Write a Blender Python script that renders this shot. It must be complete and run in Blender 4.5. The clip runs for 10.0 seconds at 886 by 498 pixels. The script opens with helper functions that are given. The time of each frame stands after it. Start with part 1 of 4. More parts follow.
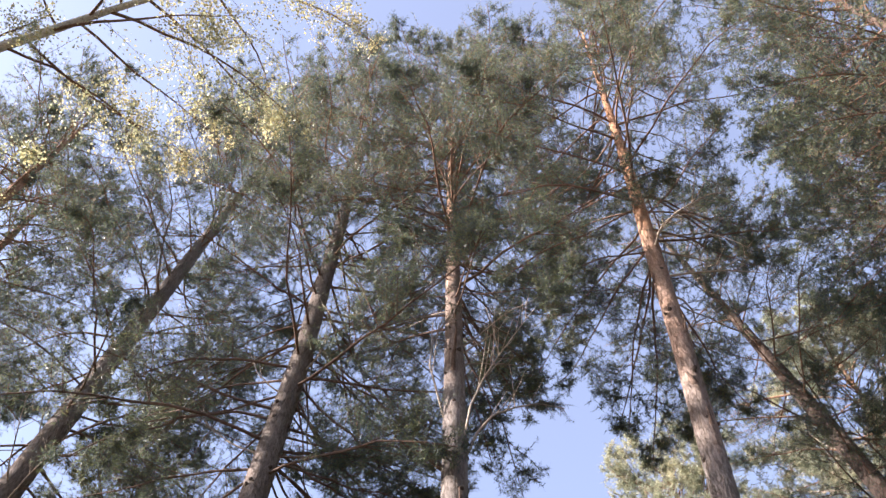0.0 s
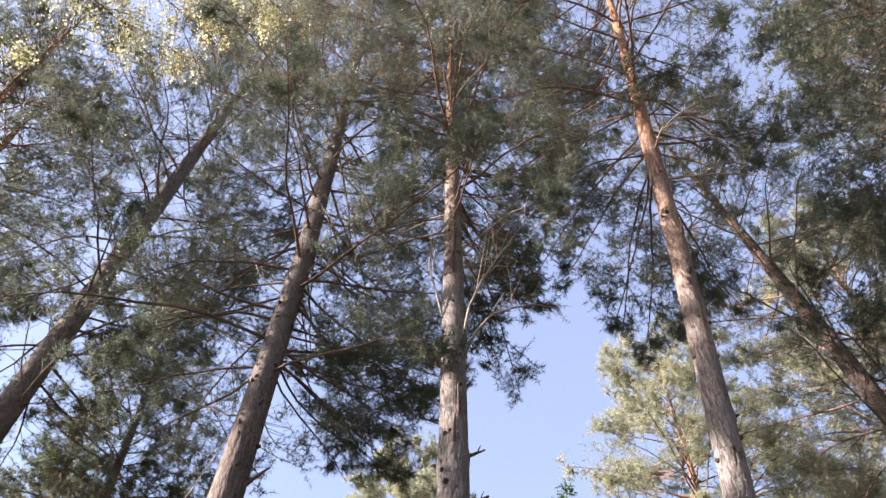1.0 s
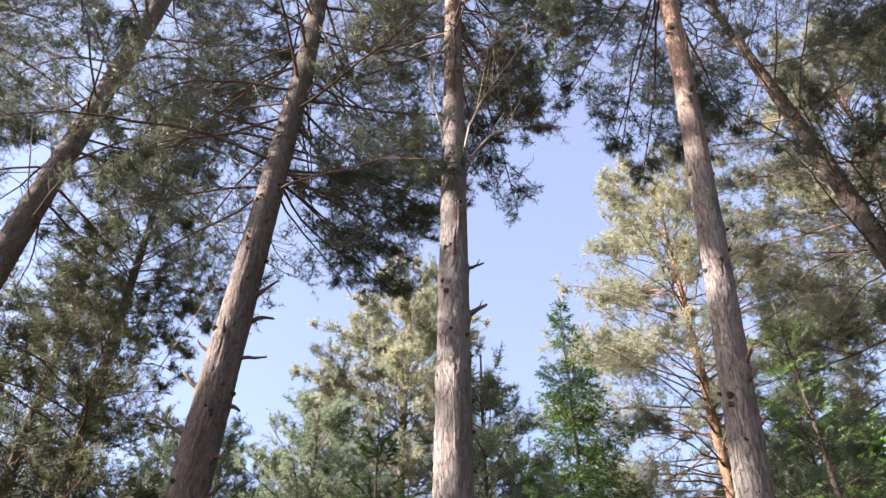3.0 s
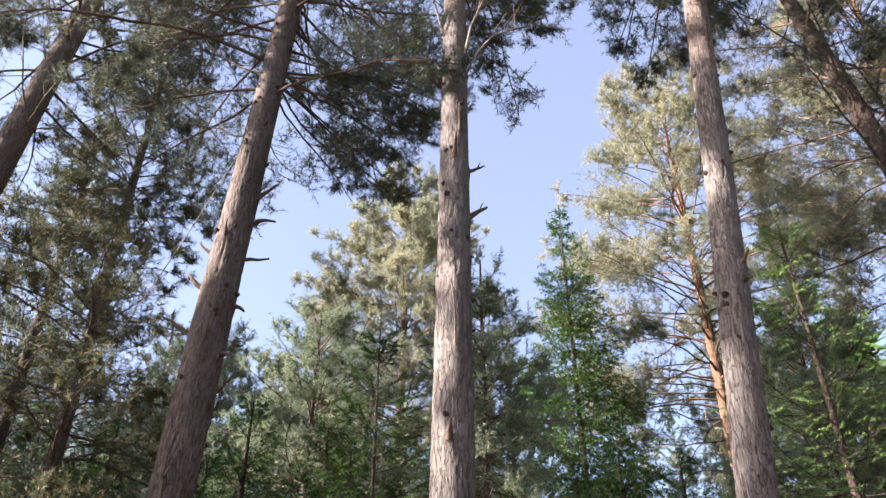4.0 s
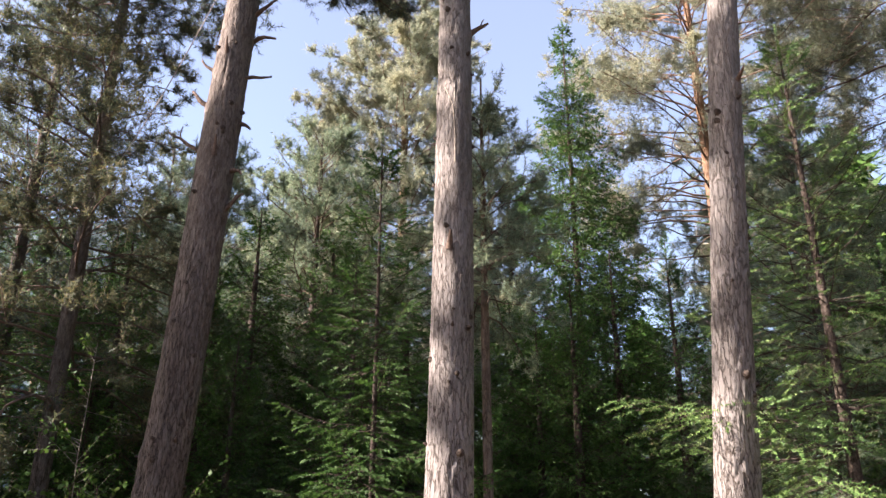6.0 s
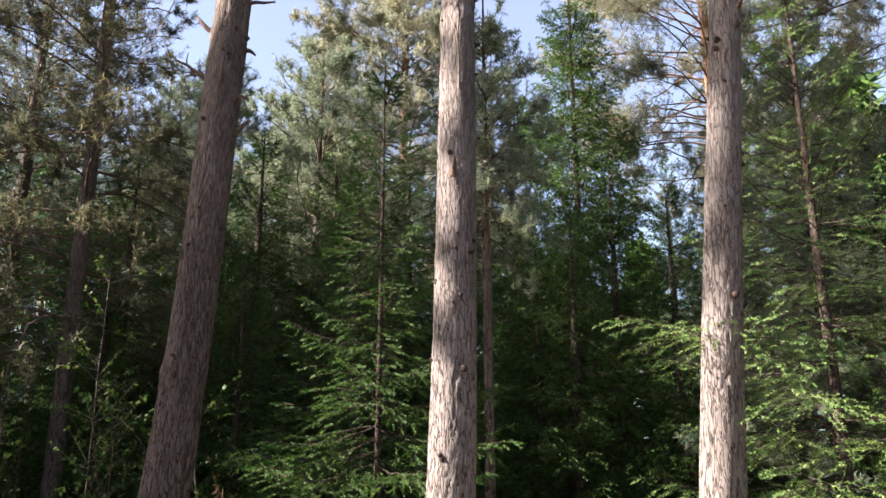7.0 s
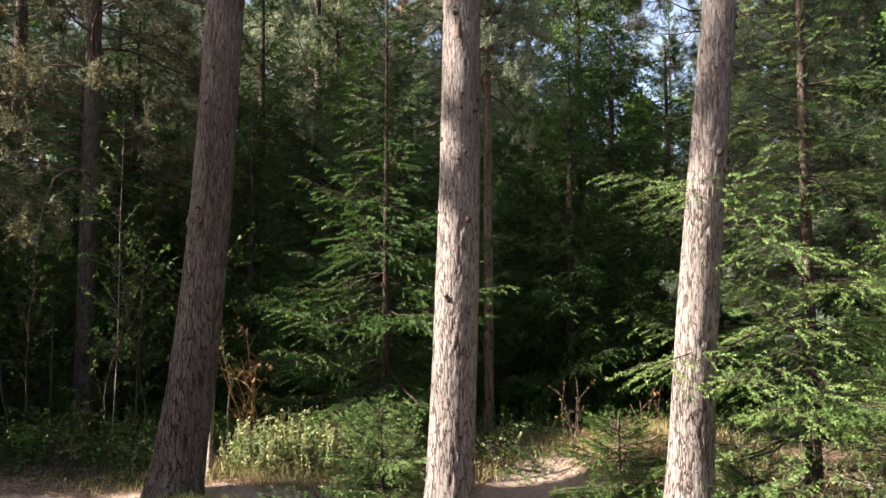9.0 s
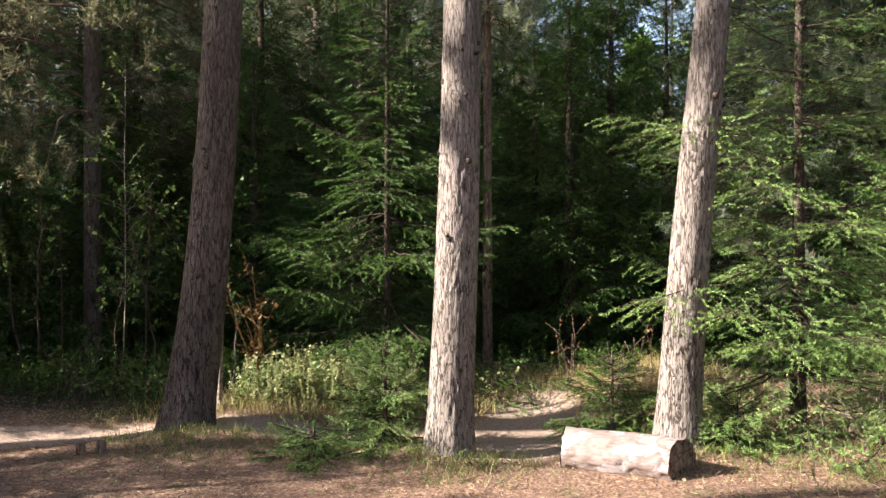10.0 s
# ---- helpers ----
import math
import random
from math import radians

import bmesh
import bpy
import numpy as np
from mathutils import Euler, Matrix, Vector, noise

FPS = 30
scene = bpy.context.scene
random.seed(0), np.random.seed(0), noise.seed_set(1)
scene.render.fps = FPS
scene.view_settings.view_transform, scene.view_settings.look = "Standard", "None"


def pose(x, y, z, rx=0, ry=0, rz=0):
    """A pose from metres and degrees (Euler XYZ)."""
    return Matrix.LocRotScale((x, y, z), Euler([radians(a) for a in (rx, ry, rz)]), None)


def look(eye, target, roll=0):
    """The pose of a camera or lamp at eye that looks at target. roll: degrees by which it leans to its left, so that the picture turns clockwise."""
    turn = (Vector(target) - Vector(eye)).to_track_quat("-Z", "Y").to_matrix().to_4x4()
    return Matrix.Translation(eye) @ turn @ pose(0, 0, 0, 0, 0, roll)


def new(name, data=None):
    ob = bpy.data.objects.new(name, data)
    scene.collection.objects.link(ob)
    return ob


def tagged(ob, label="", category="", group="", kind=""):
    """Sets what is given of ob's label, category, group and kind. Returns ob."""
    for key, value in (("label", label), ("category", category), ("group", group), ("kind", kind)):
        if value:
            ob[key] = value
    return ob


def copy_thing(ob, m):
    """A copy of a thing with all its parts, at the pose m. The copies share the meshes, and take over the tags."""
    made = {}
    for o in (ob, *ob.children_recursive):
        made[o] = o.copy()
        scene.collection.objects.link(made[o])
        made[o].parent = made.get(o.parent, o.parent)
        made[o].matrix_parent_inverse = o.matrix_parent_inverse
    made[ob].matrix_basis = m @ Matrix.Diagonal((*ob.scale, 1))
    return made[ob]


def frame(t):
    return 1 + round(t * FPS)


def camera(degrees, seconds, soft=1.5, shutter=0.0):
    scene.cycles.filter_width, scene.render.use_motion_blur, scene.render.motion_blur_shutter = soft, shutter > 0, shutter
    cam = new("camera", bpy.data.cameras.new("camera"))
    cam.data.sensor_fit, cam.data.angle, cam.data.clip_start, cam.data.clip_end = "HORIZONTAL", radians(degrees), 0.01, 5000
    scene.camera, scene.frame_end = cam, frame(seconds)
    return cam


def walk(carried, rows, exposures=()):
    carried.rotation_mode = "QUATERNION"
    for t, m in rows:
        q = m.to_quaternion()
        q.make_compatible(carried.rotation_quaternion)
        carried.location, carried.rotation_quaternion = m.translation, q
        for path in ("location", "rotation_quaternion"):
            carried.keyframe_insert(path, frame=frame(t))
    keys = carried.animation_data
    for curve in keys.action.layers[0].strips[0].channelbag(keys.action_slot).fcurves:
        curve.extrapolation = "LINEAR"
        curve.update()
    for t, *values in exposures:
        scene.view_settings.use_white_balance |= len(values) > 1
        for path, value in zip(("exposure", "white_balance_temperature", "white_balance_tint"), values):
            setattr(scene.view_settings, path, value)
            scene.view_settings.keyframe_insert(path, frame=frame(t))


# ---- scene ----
cam = camera(59.45, 10.0, soft=1.4)
# seconds, x, y, z, pitch, yaw, roll
ROWS = [
    (0, 0.139, 1.034, 2.100, 60.22, 0.77, 0.23),
    (0.5, 0.138, 1.034, 2.073, 56.70, 0.70, 0.16),
    (1, 0.142, 1.017, 2.047, 53.18, 0.66, 0.11),
    (1.5, 0.142, 1.014, 2.027, 49.91, 0.62, 0.04),
    (2, 0.141, 1.013, 2.004, 46.76, 0.58, 0.02),
    (2.5, 0.132, 1.006, 1.959, 43.70, 0.51, -0.08),
    (4, 0.115, 1.036, 1.842, 34.01, 0.45, 0.06),
    (4.5, 0.111, 1.023, 1.806, 30.70, 0.41, 0.06),
    (5, 0.114, 0.994, 1.762, 27.37, 0.41, 0.12),
    (5.5, 0.118, 0.925, 1.724, 24.04, 0.43, 0.09),
    (7, 0.085, 0.613, 1.676, 14.86, 0.46, -0.03),
    (7.5, 0.074, 0.494, 1.653, 12.16, 0.40, -0.06),
    (8, 0.067, 0.400, 1.632, 9.45, 0.38, -0.03),
    (8.5, 0.049, 0.293, 1.628, 6.70, 0.29, -0.04),
    (9, 0.020, 0.177, 1.619, 4.05, 0.21, -0.00),
    (9.5, 0.007, 0.079, 1.607, 1.67, 0.17, 0.07),
    (10, 0.000, 0.000, 1.600, -0.25, 0.09, 0.05)]
walk(cam, [(t, pose(x, y, z, 90 + p, 0, a) @ pose(0, 0, 0, 0, 0, r)) for t, x, y, z, p, a, r in ROWS], exposures=[(0, 2.24, 6180, 18), (6, 2.24, 6280, 18), (10, 2.24, 6550, 14)])

# ---- sky and sun ----
SUN_AZ, SUN_EL = 257.0, 28.0
world = bpy.data.worlds.new("sky")
scene.world = world
world.use_nodes = True
wn = world.node_tree.nodes
sky = wn.new("ShaderNodeTexSky")
sky.sky_type = "NISHITA"
sky.sun_disc = False
sky.sun_elevation, sky.sun_rotation = radians(SUN_EL), radians(SUN_AZ)
sky.air_density, sky.dust_density, sky.ozone_density = 1.0, 1.6, 1.4
world.node_tree.links.new(sky.outputs[0], wn["Background"].inputs[0])
wn["Background"].inputs[1].default_value = 0.069
# a thin even veil of autumn haze
haze = wn.new("ShaderNodeBackground")
haze.inputs[0].default_value, haze.inputs[1].default_value = (1.0, 0.92, 0.98, 1), 0.058
both = wn.new("ShaderNodeAddShader")
world.node_tree.links.new(wn["Background"].outputs[0], both.inputs[0])
world.node_tree.links.new(haze.outputs[0], both.inputs[1])
world.node_tree.links.new(both.outputs[0], wn["World Output"].inputs[0])
sun_data = bpy.data.lights.new("sun", "SUN")
sun_data.energy, sun_data.angle, sun_data.color = 5.0, radians(0.6), (1.0, 0.93, 0.83)
sun = new("sun", sun_data)
to_sun = Vector((math.sin(radians(SUN_AZ)) * math.cos(radians(SUN_EL)), math.cos(radians(SUN_AZ)) * math.cos(radians(SUN_EL)), math.sin(radians(SUN_EL))))
sun.matrix_world = look(to_sun * 60, (0, 0, 0))


# ---- materials ----
def material(name, rough=0.8):
    m = bpy.data.materials.new(name)
    m.use_nodes = True
    nt = m.node_tree
    b = nt.nodes["Principled BSDF"]
    b.inputs["Roughness"].default_value = rough
    b.inputs["Specular IOR Level"].default_value = 0.3
    return m, nt, b


def node(nt, kind, **inputs):
    n = nt.nodes.new(kind)
    for key, value in inputs.items():
        n.inputs[key.replace("_", " ")].default_value = value
    return n


def ramp(nt, source, stops):
    n = nt.nodes.new("ShaderNodeValToRGB")
    while len(n.color_ramp.elements) < len(stops):
        n.color_ramp.elements.new(0.5)
    for e, (at, col) in zip(n.color_ramp.elements, stops):
        e.position, e.color = at, (*col, 1)
    nt.links.new(source, n.inputs[0])
    return n.outputs[0]


def mix(nt, fac, a, b, how="MIX"):
    n = nt.nodes.new("ShaderNodeMix")
    n.data_type, n.blend_type = "RGBA", how
    for i, v in ((0, fac), (6, a), (7, b)):
        if isinstance(v, bpy.types.NodeSocket):
            nt.links.new(v, n.inputs[i])
        else:
            n.inputs[i].default_value = v if i == 0 else (*v, 1)
    return n.outputs[2]


def coords(nt, scale, kind="Object"):
    tc = nt.nodes.new("ShaderNodeTexCoord")
    mp = nt.nodes.new("ShaderNodeMapping")
    mp.inputs["Scale"].default_value = scale
    nt.links.new(tc.outputs[kind], mp.inputs[0])
    return mp.outputs[0]


def tex(nt, vec, kind="Noise", out=0, **inputs):
    n = node(nt, "ShaderNodeTex" + kind, **inputs)
    if vec is not None:
        nt.links.new(vec, n.inputs["Vector"])
    return n.outputs[out]


def bump(nt, b, height, strength, distance):
    n = nt.nodes.new("ShaderNodeBump")
    n.inputs["Strength"].default_value, n.inputs["Distance"].default_value = strength, distance
    nt.links.new(height, n.inputs["Height"])
    nt.links.new(n.outputs[0], b.inputs["Normal"])


def bark_material(name, low, high, change, spread, crack=0.26, size=(40, 40, 5.6), depth=0.014, amount=0.118):
    """Bark with broken upright fissures; the lower colours pass into the upper ones round a height."""
    m, nt, b = material(name, 0.92)
    b.inputs["Specular IOR Level"].default_value = 0.15
    info = nt.nodes.new("ShaderNodeObjectInfo")
    jig = nt.nodes.new("ShaderNodeVectorMath")
    jig.operation = "ADD"
    nt.links.new(coords(nt, size), jig.inputs[0])
    nt.links.new(info.outputs["Random"], jig.inputs[1])
    bend = tex(nt, coords(nt, (size[0] * 1.1, size[1] * 1.1, size[2] * 1.6)), out=1, Scale=1.0, Detail=3.0, Roughness=0.6)
    warp = nt.nodes.new("ShaderNodeVectorMath")
    warp.operation = "MULTIPLY_ADD"
    nt.links.new(bend, warp.inputs[0])
    warp.inputs[1].default_value = (1.6, 1.6, 1.3)
    nt.links.new(jig.outputs[0], warp.inputs[2])
    plates = nt.nodes.new("ShaderNodeTexVoronoi")
    plates.feature = "DISTANCE_TO_EDGE"
    plates.inputs["Scale"].default_value = 1.0
    nt.links.new(warp.outputs[0], plates.inputs["Vector"])
    broken = tex(nt, coords(nt, (size[0] * 0.6, size[1] * 0.6, size[2] * 1.2)), Scale=1.0, Detail=4.0, Roughness=0.6)
    wide = nt.nodes.new("ShaderNodeMath")
    wide.operation = "MULTIPLY_ADD"
    nt.links.new(broken, wide.inputs[0])
    wide.inputs[1].default_value, wide.inputs[2].default_value = -0.26, amount
    thin = nt.nodes.new("ShaderNodeMath")
    thin.operation = "ADD"
    nt.links.new(plates.outputs["Distance"], thin.inputs[0])
    nt.links.new(wide.outputs[0], thin.inputs[1])
    cells = ramp(nt, thin.outputs[0], [(0.0, (0, 0, 0)), (0.018, (0.4,) * 3), (0.075, (1, 1, 1))])
    grain = tex(nt, coords(nt, (85, 85, 24)), Scale=1.0, Detail=6.0, Roughness=0.7)
    flake = tex(nt, coords(nt, (34, 34, 11)), Scale=1.0, Detail=4.0, Roughness=0.65, Distortion=0.8)
    big = tex(nt, coords(nt, (1.8, 1.8, 0.9)), Scale=1.6, Detail=5.0, Roughness=0.6)
    sep = nt.nodes.new("ShaderNodeSeparateXYZ")
    nt.links.new(coords(nt, (1, 1, 1)), sep.inputs[0])
    add = nt.nodes.new("ShaderNodeMath")
    add.operation = "MULTIPLY_ADD"
    nt.links.new(big, add.inputs[0])
    add.inputs[1].default_value = 4.0
    nt.links.new(sep.outputs[2], add.inputs[2])
    mr = nt.nodes.new("ShaderNodeMapRange")
    mr.inputs[1].default_value, mr.inputs[2].default_value = change + 2 - spread, change + 2 + spread
    nt.links.new(add.outputs[0], mr.inputs[0])
    lo = ramp(nt, flake, [(0.32, low[0]), (0.62, low[1])])
    hi = ramp(nt, flake, [(0.32, high[0]), (0.62, high[1])])
    col = mix(nt, mr.outputs[0], lo, hi)
    patch = ramp(nt, big, [(0.35, (0.74, 0.72, 0.70)), (0.65, (1.12, 1.1, 1.08))])
    col = mix(nt, 1.0, col, patch, "MULTIPLY")
    speck = ramp(nt, grain, [(0.3, (0.72,) * 3), (0.7, (1.18,) * 3)])
    col = mix(nt, 0.9, col, speck, "MULTIPLY")
    smooth = nt.nodes.new("ShaderNodeMapRange")
    smooth.inputs[1].default_value, smooth.inputs[2].default_value = 0.8, 4.5
    nt.links.new(sep.outputs[2], smooth.inputs[0])
    dark = mix(nt, cells, mix(nt, smooth.outputs[0], (crack, crack * 0.9, crack * 0.82), (0.76, 0.72, 0.69)), (1, 1, 1))
    col = mix(nt, 1.0, col, dark, "MULTIPLY")
    nt.links.new(col, b.inputs["Base Color"])
    h = nt.nodes.new("ShaderNodeMath")
    h.operation = "MULTIPLY_ADD"
    nt.links.new(flake, h.inputs[0])
    h.inputs[1].default_value = 0.7
    nt.links.new(cells, h.inputs[2])
    bump(nt, b, h.outputs[0], 0.9, depth)
    return m


def leaf_material(name, colours, shine=0.3, rough=0.55, patch=1.2):
    """Needles or leaves: a colour for each one, drifting over the crown, with light coming through."""
    m, nt, b = material(name, rough)
    geo = nt.nodes.new("ShaderNodeNewGeometry")
    n = len(colours) - 1
    one = ramp(nt, geo.outputs["Random Per Island"], [(i / n, c) for i, c in enumerate(colours)])
    drift = tex(nt, coords(nt, (1, 1, 1)), Scale=patch, Detail=3.0)
    tone = ramp(nt, drift, [(0.3, (0.72, 0.8, 0.78)), (0.7, (1.22, 1.14, 1.0))])
    col = mix(nt, 1.0, one, tone, "MULTIPLY")
    nt.links.new(col, b.inputs["Base Color"])
    tr = nt.nodes.new("ShaderNodeBsdfTranslucent")
    nt.links.new(col, tr.inputs[0])
    ms = nt.nodes.new("ShaderNodeMixShader")
    ms.inputs[0].default_value = shine
    nt.links.new(b.outputs[0], ms.inputs[1])
    nt.links.new(tr.outputs[0], ms.inputs[2])
    nt.links.new(ms.outputs[0], nt.nodes["Material Output"].inputs[0])
    return m


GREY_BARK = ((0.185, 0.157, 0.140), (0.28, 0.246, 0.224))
ORANGE_BARK = ((0.24, 0.125, 0.072), (0.42, 0.26, 0.17))
M_BARK = bark_material("pine_bark", GREY_BARK, ORANGE_BARK, 11.0, 3.0)
M_BARK_ORANGE = bark_material("reddening_pine_bark", GREY_BARK, ((0.30, 0.15, 0.08), (0.50, 0.29, 0.18)), 8.6, 2.2)
# brown bark kept dark, with missing shade on these trunks put into the colour
M_BARK_BROWN = bark_material("shade_brown_pine_bark", ((0.07, 0.052, 0.045), (0.13, 0.102, 0.088)), ((0.08, 0.055, 0.042), (0.145, 0.102, 0.08)), 12.0, 4.0)
# foot colours darkened to paint in shade on the lower trunk, paler above
M_BARK_DARK = bark_material("shade_darkened_pine_bark", ((0.088, 0.069, 0.058), (0.165, 0.136, 0.118)), ((0.145, 0.114, 0.096), (0.265, 0.218, 0.188)), 5.0, 2.5)
M_BARK_FAR = bark_material("orange_pine_bark", ((0.13, 0.09, 0.07), (0.25, 0.185, 0.145)), ((0.20, 0.108, 0.064), (0.34, 0.21, 0.138)), 6.5, 3.0, size=(12, 12, 3))
M_BARK_SPRUCE = bark_material("spruce_bark", ((0.055, 0.042, 0.034), (0.12, 0.09, 0.072)), ((0.065, 0.045, 0.034), (0.13, 0.095, 0.072)), 8.0, 4.0, size=(30, 30, 22))
M_TWIG = bark_material("twig_bark", ((0.10, 0.07, 0.055), (0.20, 0.14, 0.11)), ((0.17, 0.095, 0.06), (0.30, 0.18, 0.12)), 11.0, 3.0, size=(30, 30, 30), depth=0.003)
M_TWIG_PALE = bark_material("dead_twig_bark", ((0.24, 0.20, 0.165), (0.42, 0.36, 0.30)), ((0.30, 0.24, 0.18), (0.50, 0.41, 0.32)), 8.0, 3.0, size=(30, 30, 20), depth=0.003)
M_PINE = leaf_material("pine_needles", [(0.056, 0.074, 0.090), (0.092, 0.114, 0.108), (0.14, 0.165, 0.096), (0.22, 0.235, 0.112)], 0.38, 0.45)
# sunlight on the far crowns is put into this very pale needle colour
M_PINE_FAR = leaf_material("sun_brightened_pine_needles", [(0.22, 0.24, 0.175), (0.31, 0.32, 0.225), (0.40, 0.40, 0.295), (0.47, 0.455, 0.34)], 0.52)
# blue-green needles, lightened in colour for sun that the trees in front block
M_PINE_BLUE = leaf_material("sun_brightened_blue_green_needles", [(0.13, 0.185, 0.135), (0.20, 0.255, 0.18), (0.28, 0.33, 0.22), (0.38, 0.40, 0.26)], 0.48)
# brownish needles with the shade on the boughs put into the colour
M_PINE_SHADE = leaf_material("shade_darkened_brownish_needles", [(0.058, 0.074, 0.052), (0.092, 0.108, 0.064), (0.15, 0.15, 0.078), (0.25, 0.20, 0.095)], 0.42)
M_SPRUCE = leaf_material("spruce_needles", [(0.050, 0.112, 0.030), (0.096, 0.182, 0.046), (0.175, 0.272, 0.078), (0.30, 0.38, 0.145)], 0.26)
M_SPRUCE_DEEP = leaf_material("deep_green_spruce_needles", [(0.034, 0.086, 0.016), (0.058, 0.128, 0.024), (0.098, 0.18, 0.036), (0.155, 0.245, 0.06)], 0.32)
# darker copy of the spruce needles: shade of the wood put into the colour
M_SPRUCE_DARK = leaf_material("shade_darkened_spruce_needles", [(0.030, 0.072, 0.016), (0.050, 0.11, 0.022), (0.082, 0.155, 0.032), (0.125, 0.208, 0.05)], 0.34)
M_BIRCH_LEAF = leaf_material("yellowing_birch_leaves", [(0.30, 0.31, 0.19), (0.42, 0.40, 0.24), (0.54, 0.48, 0.29), (0.62, 0.50, 0.24)], 0.5, 0.3)
M_LEAF = leaf_material("green_leaves", [(0.044, 0.098, 0.019), (0.073, 0.146, 0.029), (0.112, 0.188, 0.042), (0.172, 0.23, 0.054)], 0.42, 0.5)
M_LEAF_PALE = leaf_material("pale_bramble_leaves", [(0.16, 0.22, 0.08), (0.27, 0.32, 0.14), (0.40, 0.41, 0.21), (0.50, 0.47, 0.26)], 0.45, 0.5)
M_LEAF_DRY = leaf_material("rusty_leaves", [(0.20, 0.08, 0.035), (0.30, 0.14, 0.06), (0.38, 0.22, 0.10), (0.24, 0.19, 0.07)], 0.35, 0.6)
M_GRASS = leaf_material("grass_blades", [(0.05, 0.085, 0.02), (0.10, 0.14, 0.035), (0.17, 0.19, 0.06), (0.30, 0.26, 0.11)], 0.35, 0.5, 2.0)
M_STRAW = leaf_material("dry_grass", [(0.24, 0.20, 0.08), (0.34, 0.28, 0.13), (0.44, 0.36, 0.19), (0.20, 0.20, 0.07)], 0.35, 0.6, 2.0)
M_LITTER = leaf_material("fallen_needles_and_leaves", [(0.09, 0.05, 0.036), (0.19, 0.112, 0.08), (0.32, 0.20, 0.14), (0.52, 0.38, 0.28)], 0.1, 0.8, 2.0)


# ---- mesh building ----
def mesh_object(name, verts, faces, mat, parent=None, label="", smooth=False, kind=""):
    """One mesh object from an array of points and an array of equal-sided faces (or a list of such arrays)."""
    verts = np.asarray(verts, dtype=np.float32).reshape(-1, 3)
    groups = faces if isinstance(faces, list) else [faces]
    groups = [np.asarray(g, dtype=np.int32) for g in groups if len(g)]
    me = bpy.data.meshes.new(name)
    me.vertices.add(len(verts))
    me.vertices.foreach_set("co", verts.ravel())
    loops = np.concatenate([g.ravel() for g in groups])
    sizes = np.concatenate([np.full(len(g), g.shape[1], dtype=np.int32) for g in groups])
    me.loops.add(len(loops))
    me.loops.foreach_set("vertex_index", loops)
    me.polygons.add(len(sizes))
    me.polygons.foreach_set("loop_start", np.concatenate([[0], np.cumsum(sizes)[:-1]]).astype(np.int32))
    if smooth:
        me.polygons.foreach_set("use_smooth", np.ones(len(sizes), dtype=bool))
    me.update(calc_edges=True)
    me.materials.append(mat)
    ob = new(name, me)
    ob.parent = parent
    return tagged(ob, label=label, kind=kind)


class Pile:
    """Gathers points and faces of many pieces into one mesh."""

    def __init__(self):
        self.v, self.f, self.n = [], {}, 0

    def add(self, verts, faces):
        verts = np.asarray(verts, dtype=float).reshape(-1, 3)
        faces = np.asarray(faces, dtype=int)
        self.f.setdefault(faces.shape[1], []).append(faces + self.n)
        self.v.append(verts)
        self.n += len(verts)

    def make(self, name, mat, parent=None, label="", smooth=False, kind=""):
        if not self.n:
            return None
        return mesh_object(name, np.concatenate(self.v), [np.concatenate(g) for g in self.f.values()], mat, parent, label, smooth, kind)


def unit(a):
    return a / np.maximum(np.linalg.norm(a, axis=-1, keepdims=True), 1e-9)


def tube(path, radii, sides=6, cap=True):
    """A tapered tube along a path."""
    path, radii = np.asarray(path, float), np.asarray(radii, float)
    tan = unit(np.gradient(path, axis=0))
    ref = np.array([0.0, 0.0, 1.0]) if abs(tan[0, 2]) < 0.8 else np.array([1.0, 0.0, 0.0])
    a = unit(np.cross(tan, ref))
    b = np.cross(tan, a)
    ang = np.linspace(0, 2 * np.pi, sides, endpoint=False)
    ring = np.cos(ang)[None, :, None] * a[:, None] + np.sin(ang)[None, :, None] * b[:, None]
    v = (path[:, None] + ring * radii[:, None, None]).reshape(-1, 3)
    i = np.arange(len(path) - 1)[:, None] * sides
    j = np.arange(sides)[None]
    k = (j + 1) % sides
    q = np.stack([i + j, i + k, i + sides + k, i + sides + j], -1).reshape(-1, 4)
    if cap:
        last = (len(path) - 1) * sides
        c = np.stack([np.full(sides, len(v)), last + j[0], last + k[0]], -1)
        v = np.concatenate([v, path[-1:]])
        return v, q, c
    return v, q, None


def add_tube(pile, path, radii, sides=6):
    v, q, c = tube(path, radii, sides)
    start = pile.n
    pile.add(v, q)
    pile.f.setdefault(3, []).append(c + start)


def tubes(base, way, length, bend, r0, r1, sides=3, steps=4):
    """Many thin tubes at once: from base along way, bent by the vector bend."""
    n = len(base)
    s = np.linspace(0, 1, steps)[None, :, None]
    path = base[:, None] + way[:, None] * length[:, None, None] * s + bend[:, None] * s ** 2
    tan = unit(np.gradient(path, axis=1))
    ref = np.where(np.abs(tan[..., 2:3]) < 0.9, np.array([0, 0, 1.0]), np.array([1.0, 0, 0]))
    a = unit(np.cross(tan, ref))
    b = np.cross(tan, a)
    ang = np.linspace(0, 2 * np.pi, sides, endpoint=False)
    rad = (r0[:, None] + (r1 - r0)[:, None] * s[..., 0])[:, :, None, None]
    v = path[:, :, None] + rad * (np.cos(ang)[None, None, :, None] * a[:, :, None] + np.sin(ang)[None, None, :, None] * b[:, :, None])
    i = (np.arange(n)[:, None, None] * steps + np.arange(steps - 1)[None, :, None]) * sides
    j = np.arange(sides)[None, None]
    k = (j + 1) % sides
    q = np.stack([i + j, i + k, i + sides + k, i + sides + j], -1).reshape(-1, 4)
    return v.reshape(-1, 3), q


